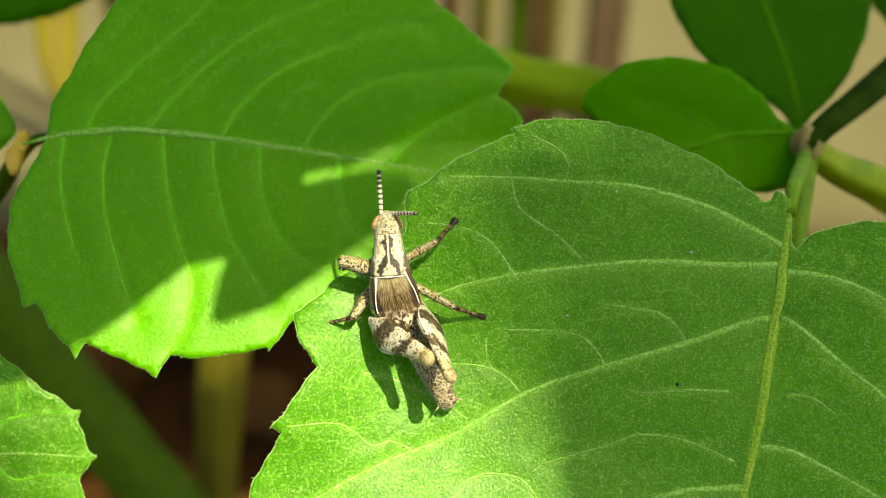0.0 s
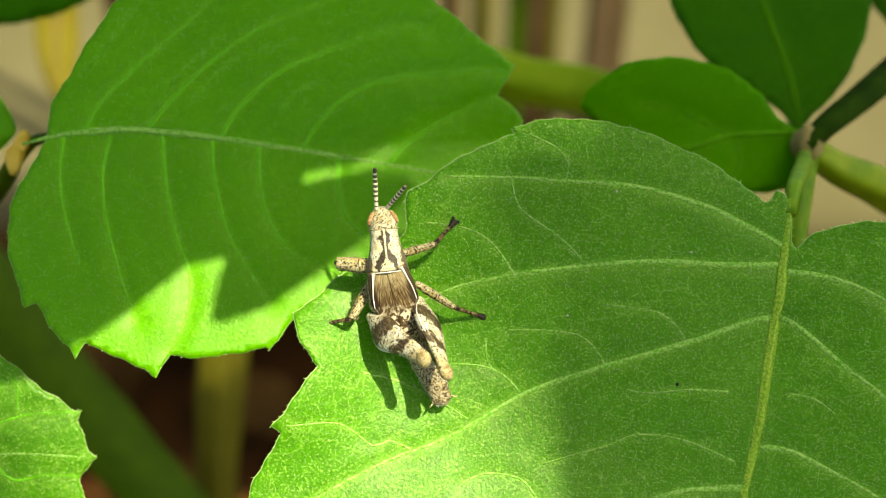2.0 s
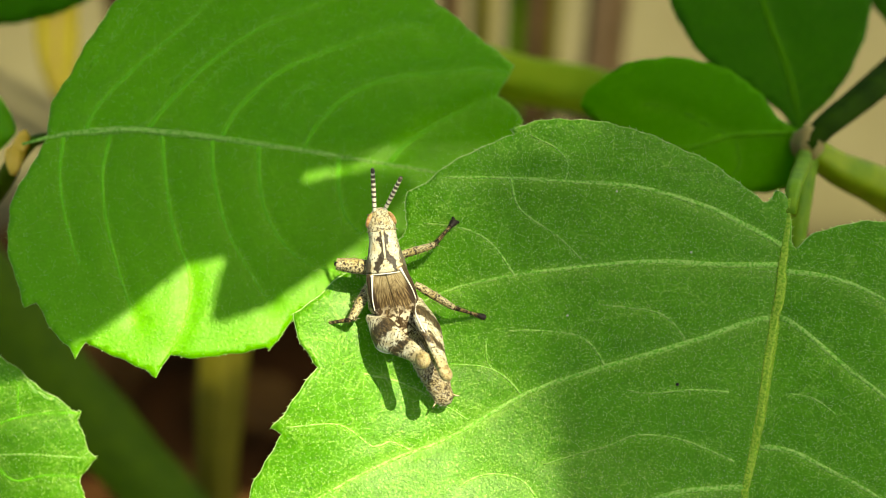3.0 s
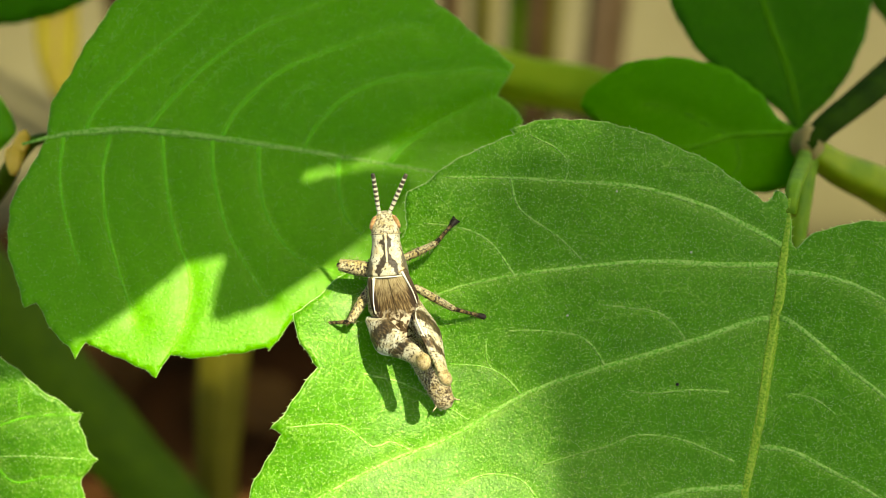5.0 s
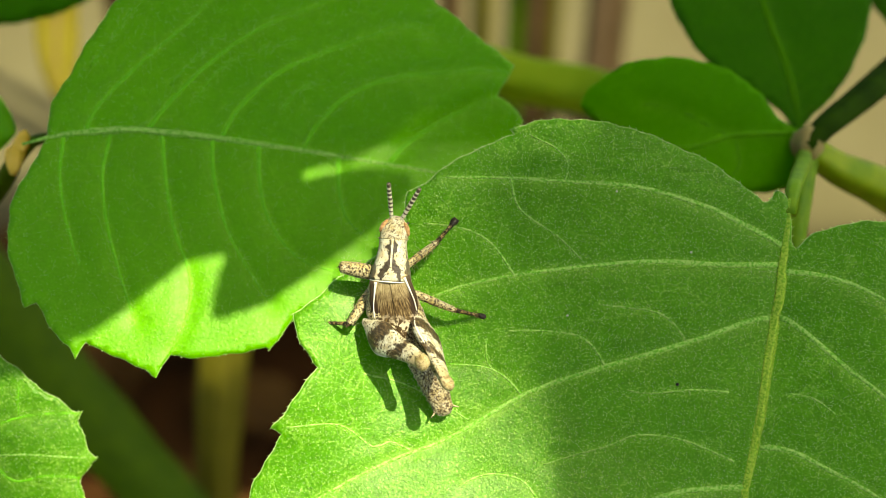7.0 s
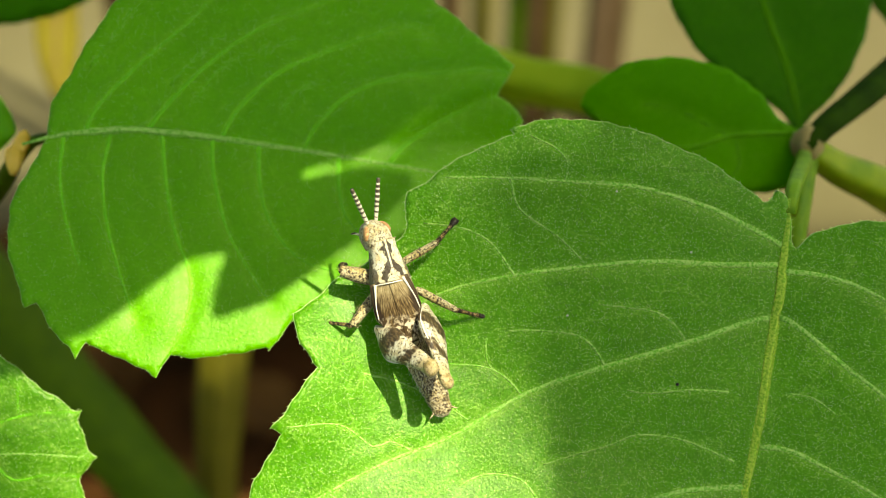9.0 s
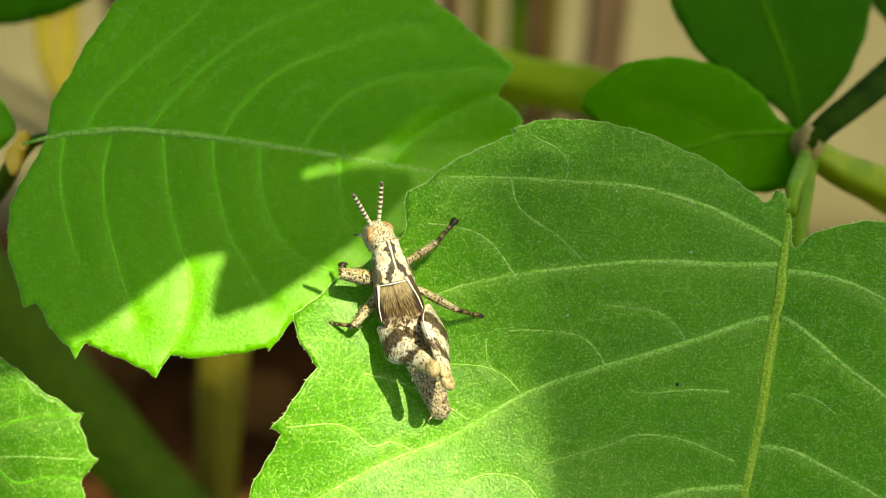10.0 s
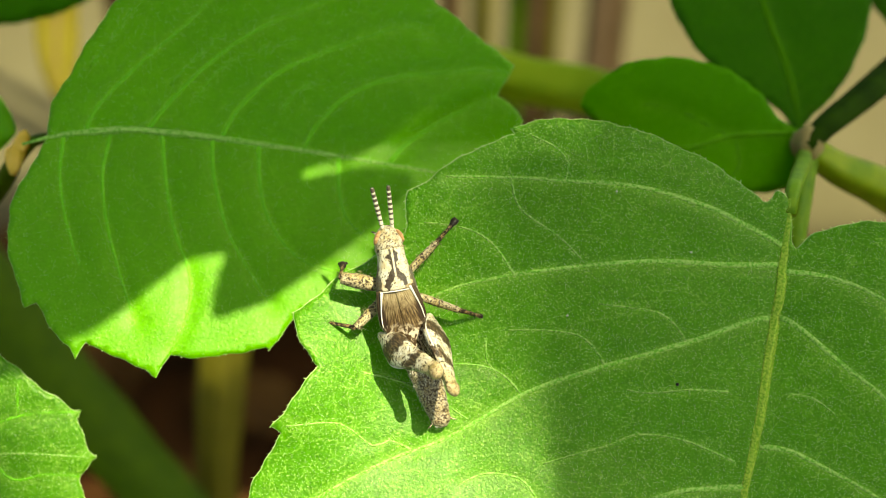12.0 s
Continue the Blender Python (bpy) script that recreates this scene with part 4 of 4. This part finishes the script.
def stalk(label, x, y, height, radius, lean, material):
    line = [Vector((lean * height * u * u, 0.02 * u, height * u)) / MM for u in np.linspace(0, 1, 8)]
    bm = bmesh.new()
    tube(bm, line, taper(8, radius, radius * 0.8, radius * 0.5), 8)
    tagged(link("dry_stalk", bm, material, pose(x, y, 0.03)), label, "stalk", "dry stalks")


for x, y, r, m in ((0.004, 0.50, 7, STRAW_DARK), (0.020, 0.46, 6, STEM_OLIVE_SHADED), (0.036, 0.44, 5, STEM_SHADED), (0.050, 0.49, 7, STRAW_DARK), (0.064, 0.53, 6, STEM_OLIVE_SHADED), (0.088, 0.50, 8, STRAW), (0.102, 0.52, 6, STRAW_DARK), (-0.17, 0.46, 9, LITTER_SHADED), (-0.150, 0.47, 8, STRAW_DARK)):
    stalk("dry upright stalk standing behind the plant", x, y, 0.42, r, 0.01, m)


# ---- grasshopper ----
def loft(rings, sides=20, shape=None):
    """Rings (y, half width, centre height, height above, depth below) joined into a closed skin, in millimetres."""
    bm = bmesh.new()
    loops = []
    for y, w, c, up, down in rings:
        loop = []
        for k in range(sides):
            a = 2 * math.pi * k / sides
            s, t = math.sin(a), math.cos(a)
            x = w * math.copysign(abs(s) ** 0.85, s)
            z = c + (up if t > 0 else down) * math.copysign(abs(t) ** 0.85, t)
            if shape:
                x, z = shape(x, y, z, a)
            loop.append(bm.verts.new(Vector((x, y, z)) * MM))
        loops.append(loop)
    for a, b in zip(loops, loops[1:]):
        for k in range(sides):
            bm.faces.new((a[k], a[(k + 1) % sides], b[(k + 1) % sides], b[k]))
    bm.faces.new(loops[0][::-1])
    bm.faces.new(loops[-1])
    bmesh.ops.recalc_face_normals(bm, faces=bm.faces)
    return bm


def rings_through(knots, n):
    """Smooth rings through a few given ones."""
    return [tuple(p) for p in zip(*[np.interp(np.linspace(0, 1, n), np.linspace(0, 1, len(knots)), col) for col in zip(*knots)])]


def ellipsoid(at, size, turn=(0, 0, 0), sub=3):
    bm = bmesh.new()
    bmesh.ops.create_icosphere(bm, subdivisions=sub, radius=1)
    m = pose(0, 0, 0, *turn)
    for v in bm.verts:
        v.co = (m @ Vector((v.co.x * size[0], v.co.y * size[1], v.co.z * size[2])) + Vector(at)) * MM
    return bm


def bar(points, radii, sides=10):
    bm = bmesh.new()
    line = spline(points, 0.15)
    tube(bm, line, taper(len(line), *radii), sides)
    return bm


def bristles(bm, points, radii, count, length, seed):
    """Short stiff hairs standing off a limb."""
    rng = random.Random(seed)
    line = spline(points, 0.15)
    r = taper(len(line), *radii)
    for _ in range(count):
        i = rng.randrange(len(line) - 1)
        d = (line[i + 1] - line[i]).normalized()
        out = d.orthogonal()
        out.rotate(Matrix.Rotation(rng.uniform(0, 6.28), 3, d))
        foot = line[i] + out * r[i] * 0.8
        tube(bm, [foot, foot + (out + d * 0.5).normalized() * length * rng.uniform(0.6, 1.2)], [0.025, 0.006], 4)
    return bm


def grasshopper():
    hopper = tagged(empty("grasshopper", SLOPE.copy()), "small mottled cream and brown grasshopper resting on the chewed leaf", "grasshopper")
    pr = {}

    def keel(x, y, z, a):
        t = math.exp(-(math.sin(a) / 0.12) ** 2) if math.cos(a) > 0 else 0
        return x, z + 0.12 * t
    # thorax under the shield, and the shield with its keel
    part("thorax", loft(rings_through([(-4.2, 0.7, 3.2, 0.8, 0.8), (-3.2, 1.9, 3.2, 1.3, 1.6), (-1, 1.95, 3.1, 1.5, 1.8), (1.5, 1.4, 3.1, 1.3, 1.5), (3.3, 1.1, 3.2, 1.0, 1.1)], 16)), SKIN_LEG, hopper)
    shield = rings_through([(-0.05, 1.78, 3.6, 1.62, 1.2), (0.9, 1.62, 3.55, 1.55, 1.2), (1.8, 1.36, 3.5, 1.45, 1.15), (2.7, 1.18, 3.5, 1.32, 1.1), (3.45, 1.18, 3.5, 1.22, 1.1)], 18)
    pron = part("pronotum", loft(shield, 32, keel), SHIELD, hopper, "cream saddle-shaped shield with dark brown marks")
    rear = [(1.8 * math.sin(a), -0.06 - 0.10 * math.cos(a), 3.62 + 1.64 * math.cos(a)) for a in np.linspace(-1.25, 1.25, 17)]
    part("rear_margin", bar([tuple(p) for p in rear], (0.04, 0.055, 0.04), 6), RIM, pron, "white rear edge of the shield")
    front = [(1.28 * math.sin(a), 3.45, 3.5 + 1.24 * math.cos(a)) for a in np.linspace(-1.6, 1.6, 17)]
    part("front_margin", bar([tuple(p) for p in front], (0.05, 0.06, 0.05), 6), SKIN_LEG, pron, "dark front edge of the shield")
    # head
    neck = Vector((0, 3.3, 3.7))
    head = part("head", loft(rings_through([(-0.15, 1.18, -0.2, 1.15, 1.5), (0.5, 1.2, -0.25, 1.18, 1.7), (1.0, 1.18, -0.3, 1.13, 1.7), (1.5, 0.92, -0.42, 1.0, 1.6), (1.85, 0.66, -0.5, 0.78, 1.4), (2.05, 0.4, -0.55, 0.45, 1.0), (2.12, 0.2, -0.55, 0.2, 0.5)], 18), 26), SKIN_HEAD, hopper, "cream head", Matrix.Translation(neck * MM))
    for s in (-1, 1):
        part("eye", ellipsoid((0.93 * s, 1.10, -0.02), (0.28, 0.66, 0.56), (0, 12 * s, 26 * s)), EYE, head, "rust brown compound eye")
        pts = [(0.6 * s, 1.3, -1.7), (0.85 * s, 1.6, -2.0), (1.0 * s, 1.7, -2.4)]
        part("palp", bar(pts, (0.09, 0.1, 0.06), 6), ANT, head)
    antennae = []
    for s in (-1, 1):
        line = [(0, y, 0) for y in np.linspace(0, 3.7, 40)]
        bm = bmesh.new()
        tube(bm, [Vector(p) for p in line], [0.16 if i < 3 else 0.15 + 0.02 * (i % 4 < 2) + 0.035 * math.sin(i / 39 * 3) for i in range(40)], 8)
        antennae.append((s, part("antenna", bm, ANT, head, "banded antenna", Matrix.Translation(Vector((0.42 * s, 1.85, 0.0)) * MM))))
    # abdomen, ringed, pointing backwards from the root
    knots = [(-1.5, 1.5, 3.3, 1.2, 1.3), (-4, 1.55, 3.0, 1.3, 1.4), (-6.5, 1.45, 2.5, 1.25, 1.3), (-9, 1.2, 2.3, 1.1, 1.1), (-10.8, 1.0, 2.1, 0.9, 0.9), (-12.1, 0.78, 2.05, 0.68, 0.68), (-12.5, 0.38, 2.0, 0.33, 0.33)]
    rings = []
    for y, w, c, u, d in rings_through(knots, 70):
        k = 1 + 0.055 * ((y * 0.95) % 1.0)
        rings.append((y, w * k, c, u * k, d * k))
    abdomen = part("abdomen", loft(rings, 24), SKIN_ABDOMEN, hopper, "tapering ringed abdomen")
    rng = random.Random(12)
    hairs = bmesh.new()
    for _ in range(220):
        y = rng.uniform(-12.2, -5.0)
        w = float(np.interp(-y, [5, 9, 12.4], [1.5, 1.2, 0.5]))
        c = float(np.interp(-y, [5, 9, 12.4], [2.8, 2.3, 2.0]))
        a = rng.uniform(-1.7, 1.7)
        foot = Vector((w * math.sin(a), y, c + w * 0.9 * math.cos(a)))
        tube(hairs, [foot, foot + Vector((math.sin(a), -1.2, math.cos(a))).normalized() * rng.uniform(0.2, 0.42)], [0.025, 0.006], 4)
    part("hairs", hairs, RIM, abdomen, "short pale hairs")
    for s in (-1, 1):
        part("cercus", bar([(0.6 * s, -11.6, 2.3), (0.95 * s, -12.0, 2.45), (1.3 * s, -12.2, 2.5)], (0.13, 0.1, 0.02), 6), SKIN_LEG, abdomen)
    # wing covers
    wings = []
    for s in (-1, 1):
        bm = bmesh.new()
        rows = []
        for i in range(22):
            v = i / 21
            y = 0.15 - 6.2 * v
            wide = float(np.interp(v, [0, 0.25, 0.45, 0.7, 0.9, 1.0], [1.7, 2.0, 2.05, 1.45, 0.75, 0.15]))
            row = []
            for j in range(11):
                u = j / 10
                x = s * (u * wide - 0.05)
                z = 5.12 - 0.9 * v - 0.55 * (u * wide / 2) ** 2.2 + 0.03 * math.cos(j * math.pi) + 0.02 * (s > 0)
                row.append(bm.verts.new(Vector((x, y, z)) * MM))
            rows.append(row)
        for a, b in zip(rows, rows[1:]):
            for j in range(10):
                bm.faces.new((a[j], a[j + 1], b[j + 1], b[j]))
        geo = bmesh.ops.extrude_face_region(bm, geom=bm.faces[:])
        for v in geo["geom"]:
            if isinstance(v, bmesh.types.BMVert):
                v.co.z -= 0.08 * MM
        bmesh.ops.recalc_face_normals(bm, faces=bm.faces)
        wing = part("wing_cover", bm, WING, hopper, "short brown streaked wing cover")
        edge = [(s * w, y, z) for w, y, z in ((1.20, 0.0, 4.97), (1.45, -0.9, 4.74), (1.70, -1.9, 4.47), (1.80, -2.9, 4.28))]
        part("wing_margin", bar(edge, (0.13, 0.085, 0.055, 0.05, 0.04), 8), RIM, wing, "white stripe along the wing cover")
        wings.append(wing)
    # hind legs
    hinds = []
    for s in (-1, 1):
        prof = [(0, 0.3, 0.3), (0.08, 0.6, 0.45), (0.18, 1.15, 0.65), (0.3, 1.5, 0.75), (0.42, 1.38, 0.7), (0.55, 1.14, 0.60), (0.68, 0.90, 0.52), (0.8, 0.74, 0.46), (0.88, 0.68, 0.44), (0.95, 0.70, 0.46), (1.02, 0.4, 0.3)]
        wide = 1.22
        rings = [(8.1 * v, w * (1 + (wide - 1) * max(0, 1 - v * 1.1)), 0, t * 0.8, t * 0.8) for v, w, t in rings_through(prof, 44)]

        def herring(x, y, z, a, s=s):
            inner = 0.62 if s < 0 and x < 0 else 1.06
            return x * (1 + (inner - 1) * max(0, min(1, (6.5 - y) / 2))), z * (1 + 0.05 * math.sin(y * 9 + abs(x) * 5))
        fem = part("hind_femur", loft(rings, 22, herring), SKIN_FEMUR, hopper, "thick hind thigh barred brown and cream")
        low_edge = [(x * wide, y, 0.12) for x, y in ((0.5, 0.5), (1.1, 1.45), (1.46, 2.5), (1.28, 3.6), (0.85, 4.7), (0.58, 5.8))]
        part("femur_keel", bar(low_edge, (0.03, 0.06, 0.03), 6), RIM, fem, "pale lower edge")
        part("hind_tibia", bristles(bar([(0, 7.5, -0.2), (0, 5.5, -0.6), (0, 3, -0.9), (0, 0.8, -1.1)], (0.28, 0.22, 0.2, 0.2)), [(0, 7.5, -0.2), (0, 5.5, -0.6), (0, 3, -0.9), (0, 0.8, -1.1)], (0.28, 0.22), 24, 0.35, 3), SKIN_LEG, fem)
        part("knee", ellipsoid((0, 7.65, 0.02), (0.72, 0.72, 0.52)), KNEE, fem, "ochre knee")
        hinds.append((s, fem))
    # walking legs
    legs = []
    for kind, s, flen, tlen in (("front", 1, 3.6, 3.2), ("middle", 1, 3.9, 3.6), ("middle", -1, 3.6, 3.6), ("front", -1, 3.2, 3.0)):
        fp = [(0, 0, 0), (0, -flen * 0.4, 0.05), (0, -flen, 0)]
        fat = {("front", -1): 2.2, ("middle", -1): 1.5}.get((kind, s), 1.15)
        fr = tuple(fat * r for r in (0.22, 0.27, 0.31, 0.30, 0.24))
        fem = part(kind + "_femur", bristles(bar(fp, fr), fp, fr, 60, 0.28, 7), SKIN_LEG, hopper, "speckled bristly thigh")
        tp = [(0, 0, 0), (0, tlen * 0.5, 0.06), (0, tlen * 0.8, 0)]
        tr = (0.21, 0.16, 0.14)
        tib = part(kind + "_tibia", bristles(bar(tp, tr), tp, tr, 30, 0.28, 9), SHIN, hopper, "dark speckled shin")
        foot = bar([(0, tlen * 0.78, 0), (0, tlen * 0.92, -0.02), (0, tlen + 0.15, 0.0)], (0.2, 0.22, 0.34, 0.32))
        for c in (-1, 1):
            tube(foot, [Vector(p) for p in ((0, tlen + 0.1, 0), (0.32 * c, tlen + 0.32, 0.05), (0.42 * c, tlen + 0.5, -0.15))], [0.18, 0.13, 0.04], 6)
        part("foot", foot, CLAW, tib, "black clawed foot")
        legs.append((kind, s, fem, tib))
    return hopper, head, pron, antennae, abdomen, wings, hinds, legs


GRASSHOPPER = grasshopper()


# ---- movement ----
def motions():
    hopper, head, shield, antennae, abdomen, wings, hinds, legs = GRASSHOPPER
    # seconds, rear of the shield x, y, turn of the body, turn of the abdomen, tips of the two antennae x, y (mm on the slope)
    rows = [
        (0, -4.41, -2.16, 4.0, 23.7, -5.43, 7.10, -2.14, 2.92),
        (0.2, -4.60, -2.16, 3.0, 24.2, -5.52, 7.06, -3.11, 3.48),
        (0.5, -4.83, -2.16, 4.1, 24.8, -5.85, 6.96, -3.95, 4.22),
        (1, -4.78, -1.92, 5.3, 23.9, -6.08, 6.59, -3.71, 4.36),
        (1.5, -4.64, -1.78, 6.6, 22.6, -5.76, 6.69, -3.16, 4.78),
        (2, -4.64, -1.78, 6.0, 22.4, -5.66, 6.69, -3.06, 5.15),
        (2.5, -4.60, -1.83, 4.9, 23.8, -5.57, 6.69, -2.97, 5.52),
        (3, -4.74, -1.88, 6.6, 24.1, -5.85, 6.69, -3.44, 5.90),
        (5, -4.60, -2.16, 3.9, 23.6, -5.80, 6.22, -3.06, 6.22),
        (5.5, -4.45, -2.34, 1.1, 22.2, -5.15, 5.85, -1.90, 5.71),
        (6, -4.41, -2.39, -2.2, 22.0, -4.60, 5.76, -1.39, 5.34),
        (6.5, -4.36, -2.44, -6.0, 21.8, -4.27, 5.52, -0.79, 4.78),
        (7, -4.41, -2.58, -3.9, 22.0, -4.46, 5.39, -1.90, 4.97),
        (7.2, -4.45, -2.63, 1.1, 22.2, -4.27, 5.52, -2.41, 5.90),
        (8.8, -4.50, -2.63, 14.7, 21.9, -7.20, 5.39, -5.57, 6.17),
        (9, -4.50, -2.67, 13.2, 21.9, -7.52, 4.92, -5.39, 5.94),
        (9.5, -4.41, -2.77, 13.0, 21.0, -7.57, 4.60, -5.39, 5.71),
        (10, -4.22, -2.72, 13.0, 19.9, -7.38, 4.50, -5.06, 5.57),
        (10.5, -4.13, -2.77, 12.6, 18.9, -7.66, 4.36, -5.25, 5.39),
        (11, -4.03, -3.24, 18.8, 18.8, -8.87, 3.25, -5.99, 4.74),
        (11.2, -4.03, -3.28, 17.8, 18.8, -8.22, 3.81, -6.13, 4.64),
        (11.4, -3.99, -3.28, 14.9, 18.6, -7.01, 4.74, -5.57, 4.92),
        (11.5, -3.99, -3.28, 13.3, 18.6, -6.96, 4.83, -5.43, 5.25),
        (12, -3.94, -3.33, 9.3, 18.5, -5.90, 5.06, -4.55, 5.25),
    ]
    # seconds, extra turn and roll of the head
    nods = [(0, 0, 0), (0.5, 0, 3), (2.5, 0, 5), (5, 0, 2), (6, -4, 0), (6.5, -6, 0), (7, -5, 0), (7.2, 0, 2), (8.8, 10, 30), (10.5, 12, 33), (11, 10, 32), (11.2, 6, 25), (11.4, 0, 16), (12, -3, 12)]
    nod_t = [n[0] for n in nods]

    def between(t, times, values):
        return float(np.interp(t, times, values))
    knee_t = (0, 2.5, 6.5, 12)
    knees = {("front", 1): [(-0.57, 0.62), (-0.77, 0.33), (-0.57, 0.53), (-0.57, 0.53)], ("middle", 1): [(0.91, -4.97), (0.91, -4.97), (0.91, -5.21), (1.34, -5.21)], ("middle", -1): [(-7.65, -5.79), (-7.75, -5.93), (-7.94, -6.31), (-7.36, -6.65)], ("front", -1): [(-8.75, -0.96), (-9.09, -1.24), (-8.65, -1.39), (-8.65, -2.44)]}
    feet = {("front", 1): (0.79, 2.16, 0.25), ("middle", 1): (3.0, -5.75, 0.2), ("middle", -1): (-9.72, -6.33, 1.6), ("front", -1): (-8.72, -1.51, 0.5)}
    hips = {("front", 1): (1.2, 1.2, 2.6), ("middle", 1): (1.6, -0.9, 2.4), ("middle", -1): (-1.6, -1.0, 2.4), ("front", -1): (-1.2, 0.4, 2.6)}
    hind_knees = {-1: [(-0.9, -9.0), (-1.2, -9.2), (-1.1, -9.5), (-0.5, -9.8)], 1: [(0.05, -9.1), (-0.15, -9.1), (-0.3, -9.6), (0.35, -10.0)]}
    hind_hips = {-1: (-2.0, -3.6, 3.0), 1: (2.4, -2.7, 3.0)}

    def aim(at, way, hint):
        y = Vector(way).normalized()
        z = (Vector(hint) - y * y.dot(Vector(hint))).normalized()
        x = y.cross(z)
        m = Matrix((x, y, z)).transposed().to_4x4()
        m.translation = at
        return m

    def metres(m):
        m = m.copy()
        m.translation = m.translation * MM
        return m

    keys = {}
    for t, x, y, turn, tail, lx, ly, rx, ry in rows:
        body = pose(x, y, 0, 0, 0, turn)
        inv = body.inverted()
        keys.setdefault(hopper, []).append((t, SLOPE @ metres(body)))
        nod = pose(0, 3.3, 3.7, 0, between(t, nod_t, [n[2] for n in nods]), between(t, nod_t, [n[1] for n in nods]))
        keys.setdefault(head, []).append((t, metres(nod)))
        lean = 0.6 * between(t, nod_t, [n[2] for n in nods])
        keys.setdefault(shield, []).append((t, metres(pose(0, 0, 3.4, 0, lean) @ pose(0, 0, -3.4))))
        keys.setdefault(abdomen, []).append((t, pose(0, 0, 0, 0, 0, tail - turn)))
        for wing in wings:
            keys.setdefault(wing, []).append((t, pose(0, 0, 0, 0, 0, 0.5 * (tail - turn))))
        whole = body @ nod
        for s, ant in antennae:
            base = whole @ Vector((0.42 * s, 1.85, 0.0))
            gap = Vector((lx if s < 0 else rx, ly if s < 0 else ry, base.z)) - base
            gap.z = math.sqrt(max(0.02, 3.7 ** 2 - gap.length_squared))
            keys.setdefault(ant, []).append((t, metres(whole.inverted() @ aim(base, gap, (0, 0.2, 1)))))
        for s, fem in hinds:
            hip = body @ Vector(hind_hips[s])
            knee = Vector([between(t, knee_t, [k[i] for k in hind_knees[s]]) for i in (0, 1)] + [8.5 if s < 0 else 6.8])
            keys.setdefault(fem, []).append((t, metres(inv @ aim(hip, knee - hip, (-0.5, -0.1, 1.0) if s < 0 else (0.9, 0.2, 0.55)))))
        for kind, s, fem, tib in legs:
            knee = Vector([between(t, knee_t, [k[i] for k in knees[kind, s]]) for i in (0, 1)] + [3.0 if s < 0 else 2.0])
            hip = body @ Vector(hips[kind, s])
            foot = Vector(feet[kind, s])
            keys.setdefault(fem, []).append((t, metres(inv @ aim(knee, knee - hip, (0, 0, 1)))))
            keys.setdefault(tib, []).append((t, metres(inv @ aim(knee, foot - knee, (0, 0, 1)))))
    for ob, path in keys.items():
        walk(ob, path)
    # leaves stirred by the air; the two unseen shading pieces drift to move their shadows
    for ob, way in ((low_shade, (0.0, 0.6)), (high_shade, (-1.0, 0.0))):
        stay = ob.matrix_basis.copy()
        walk(ob, [(t, stay @ pose(way[0] * a * MM, way[1] * a * MM, 0)) for t, a in ((0, 0), (3, 0.2), (6, 0.6), (9, 1.0), (12, 1.0))])
    still = main_leaf.matrix_basis.copy()
    walk(main_leaf, [(t, still @ pose(0, 0, 0, 0, 0, a)) for t, a in ((0, 0), (2, -0.05), (2.8, 0.1), (3.6, 0.05), (5.2, 0.1), (6.2, -0.05), (7.1, 0.1), (9.0, 0.08), (9.5, 0.3), (10.0, 0.1), (10.6, -0.06), (12, -0.06))])
    rest = low_leaf.matrix_basis.copy()
    walk(low_leaf, [(t, rest @ pose(0.2 * a * MM, -0.4 * a * MM, 0)) for t, a in ((0, 0), (1.9, 0), (2.5, 1), (3.0, 0.2), (4.0, 0.2), (5.0, 0.6), (6.0, 0), (7.0, 0.3), (9.0, 0.1), (9.5, 1), (10.0, 0.7), (10.5, 0), (12, 0))])


motions()
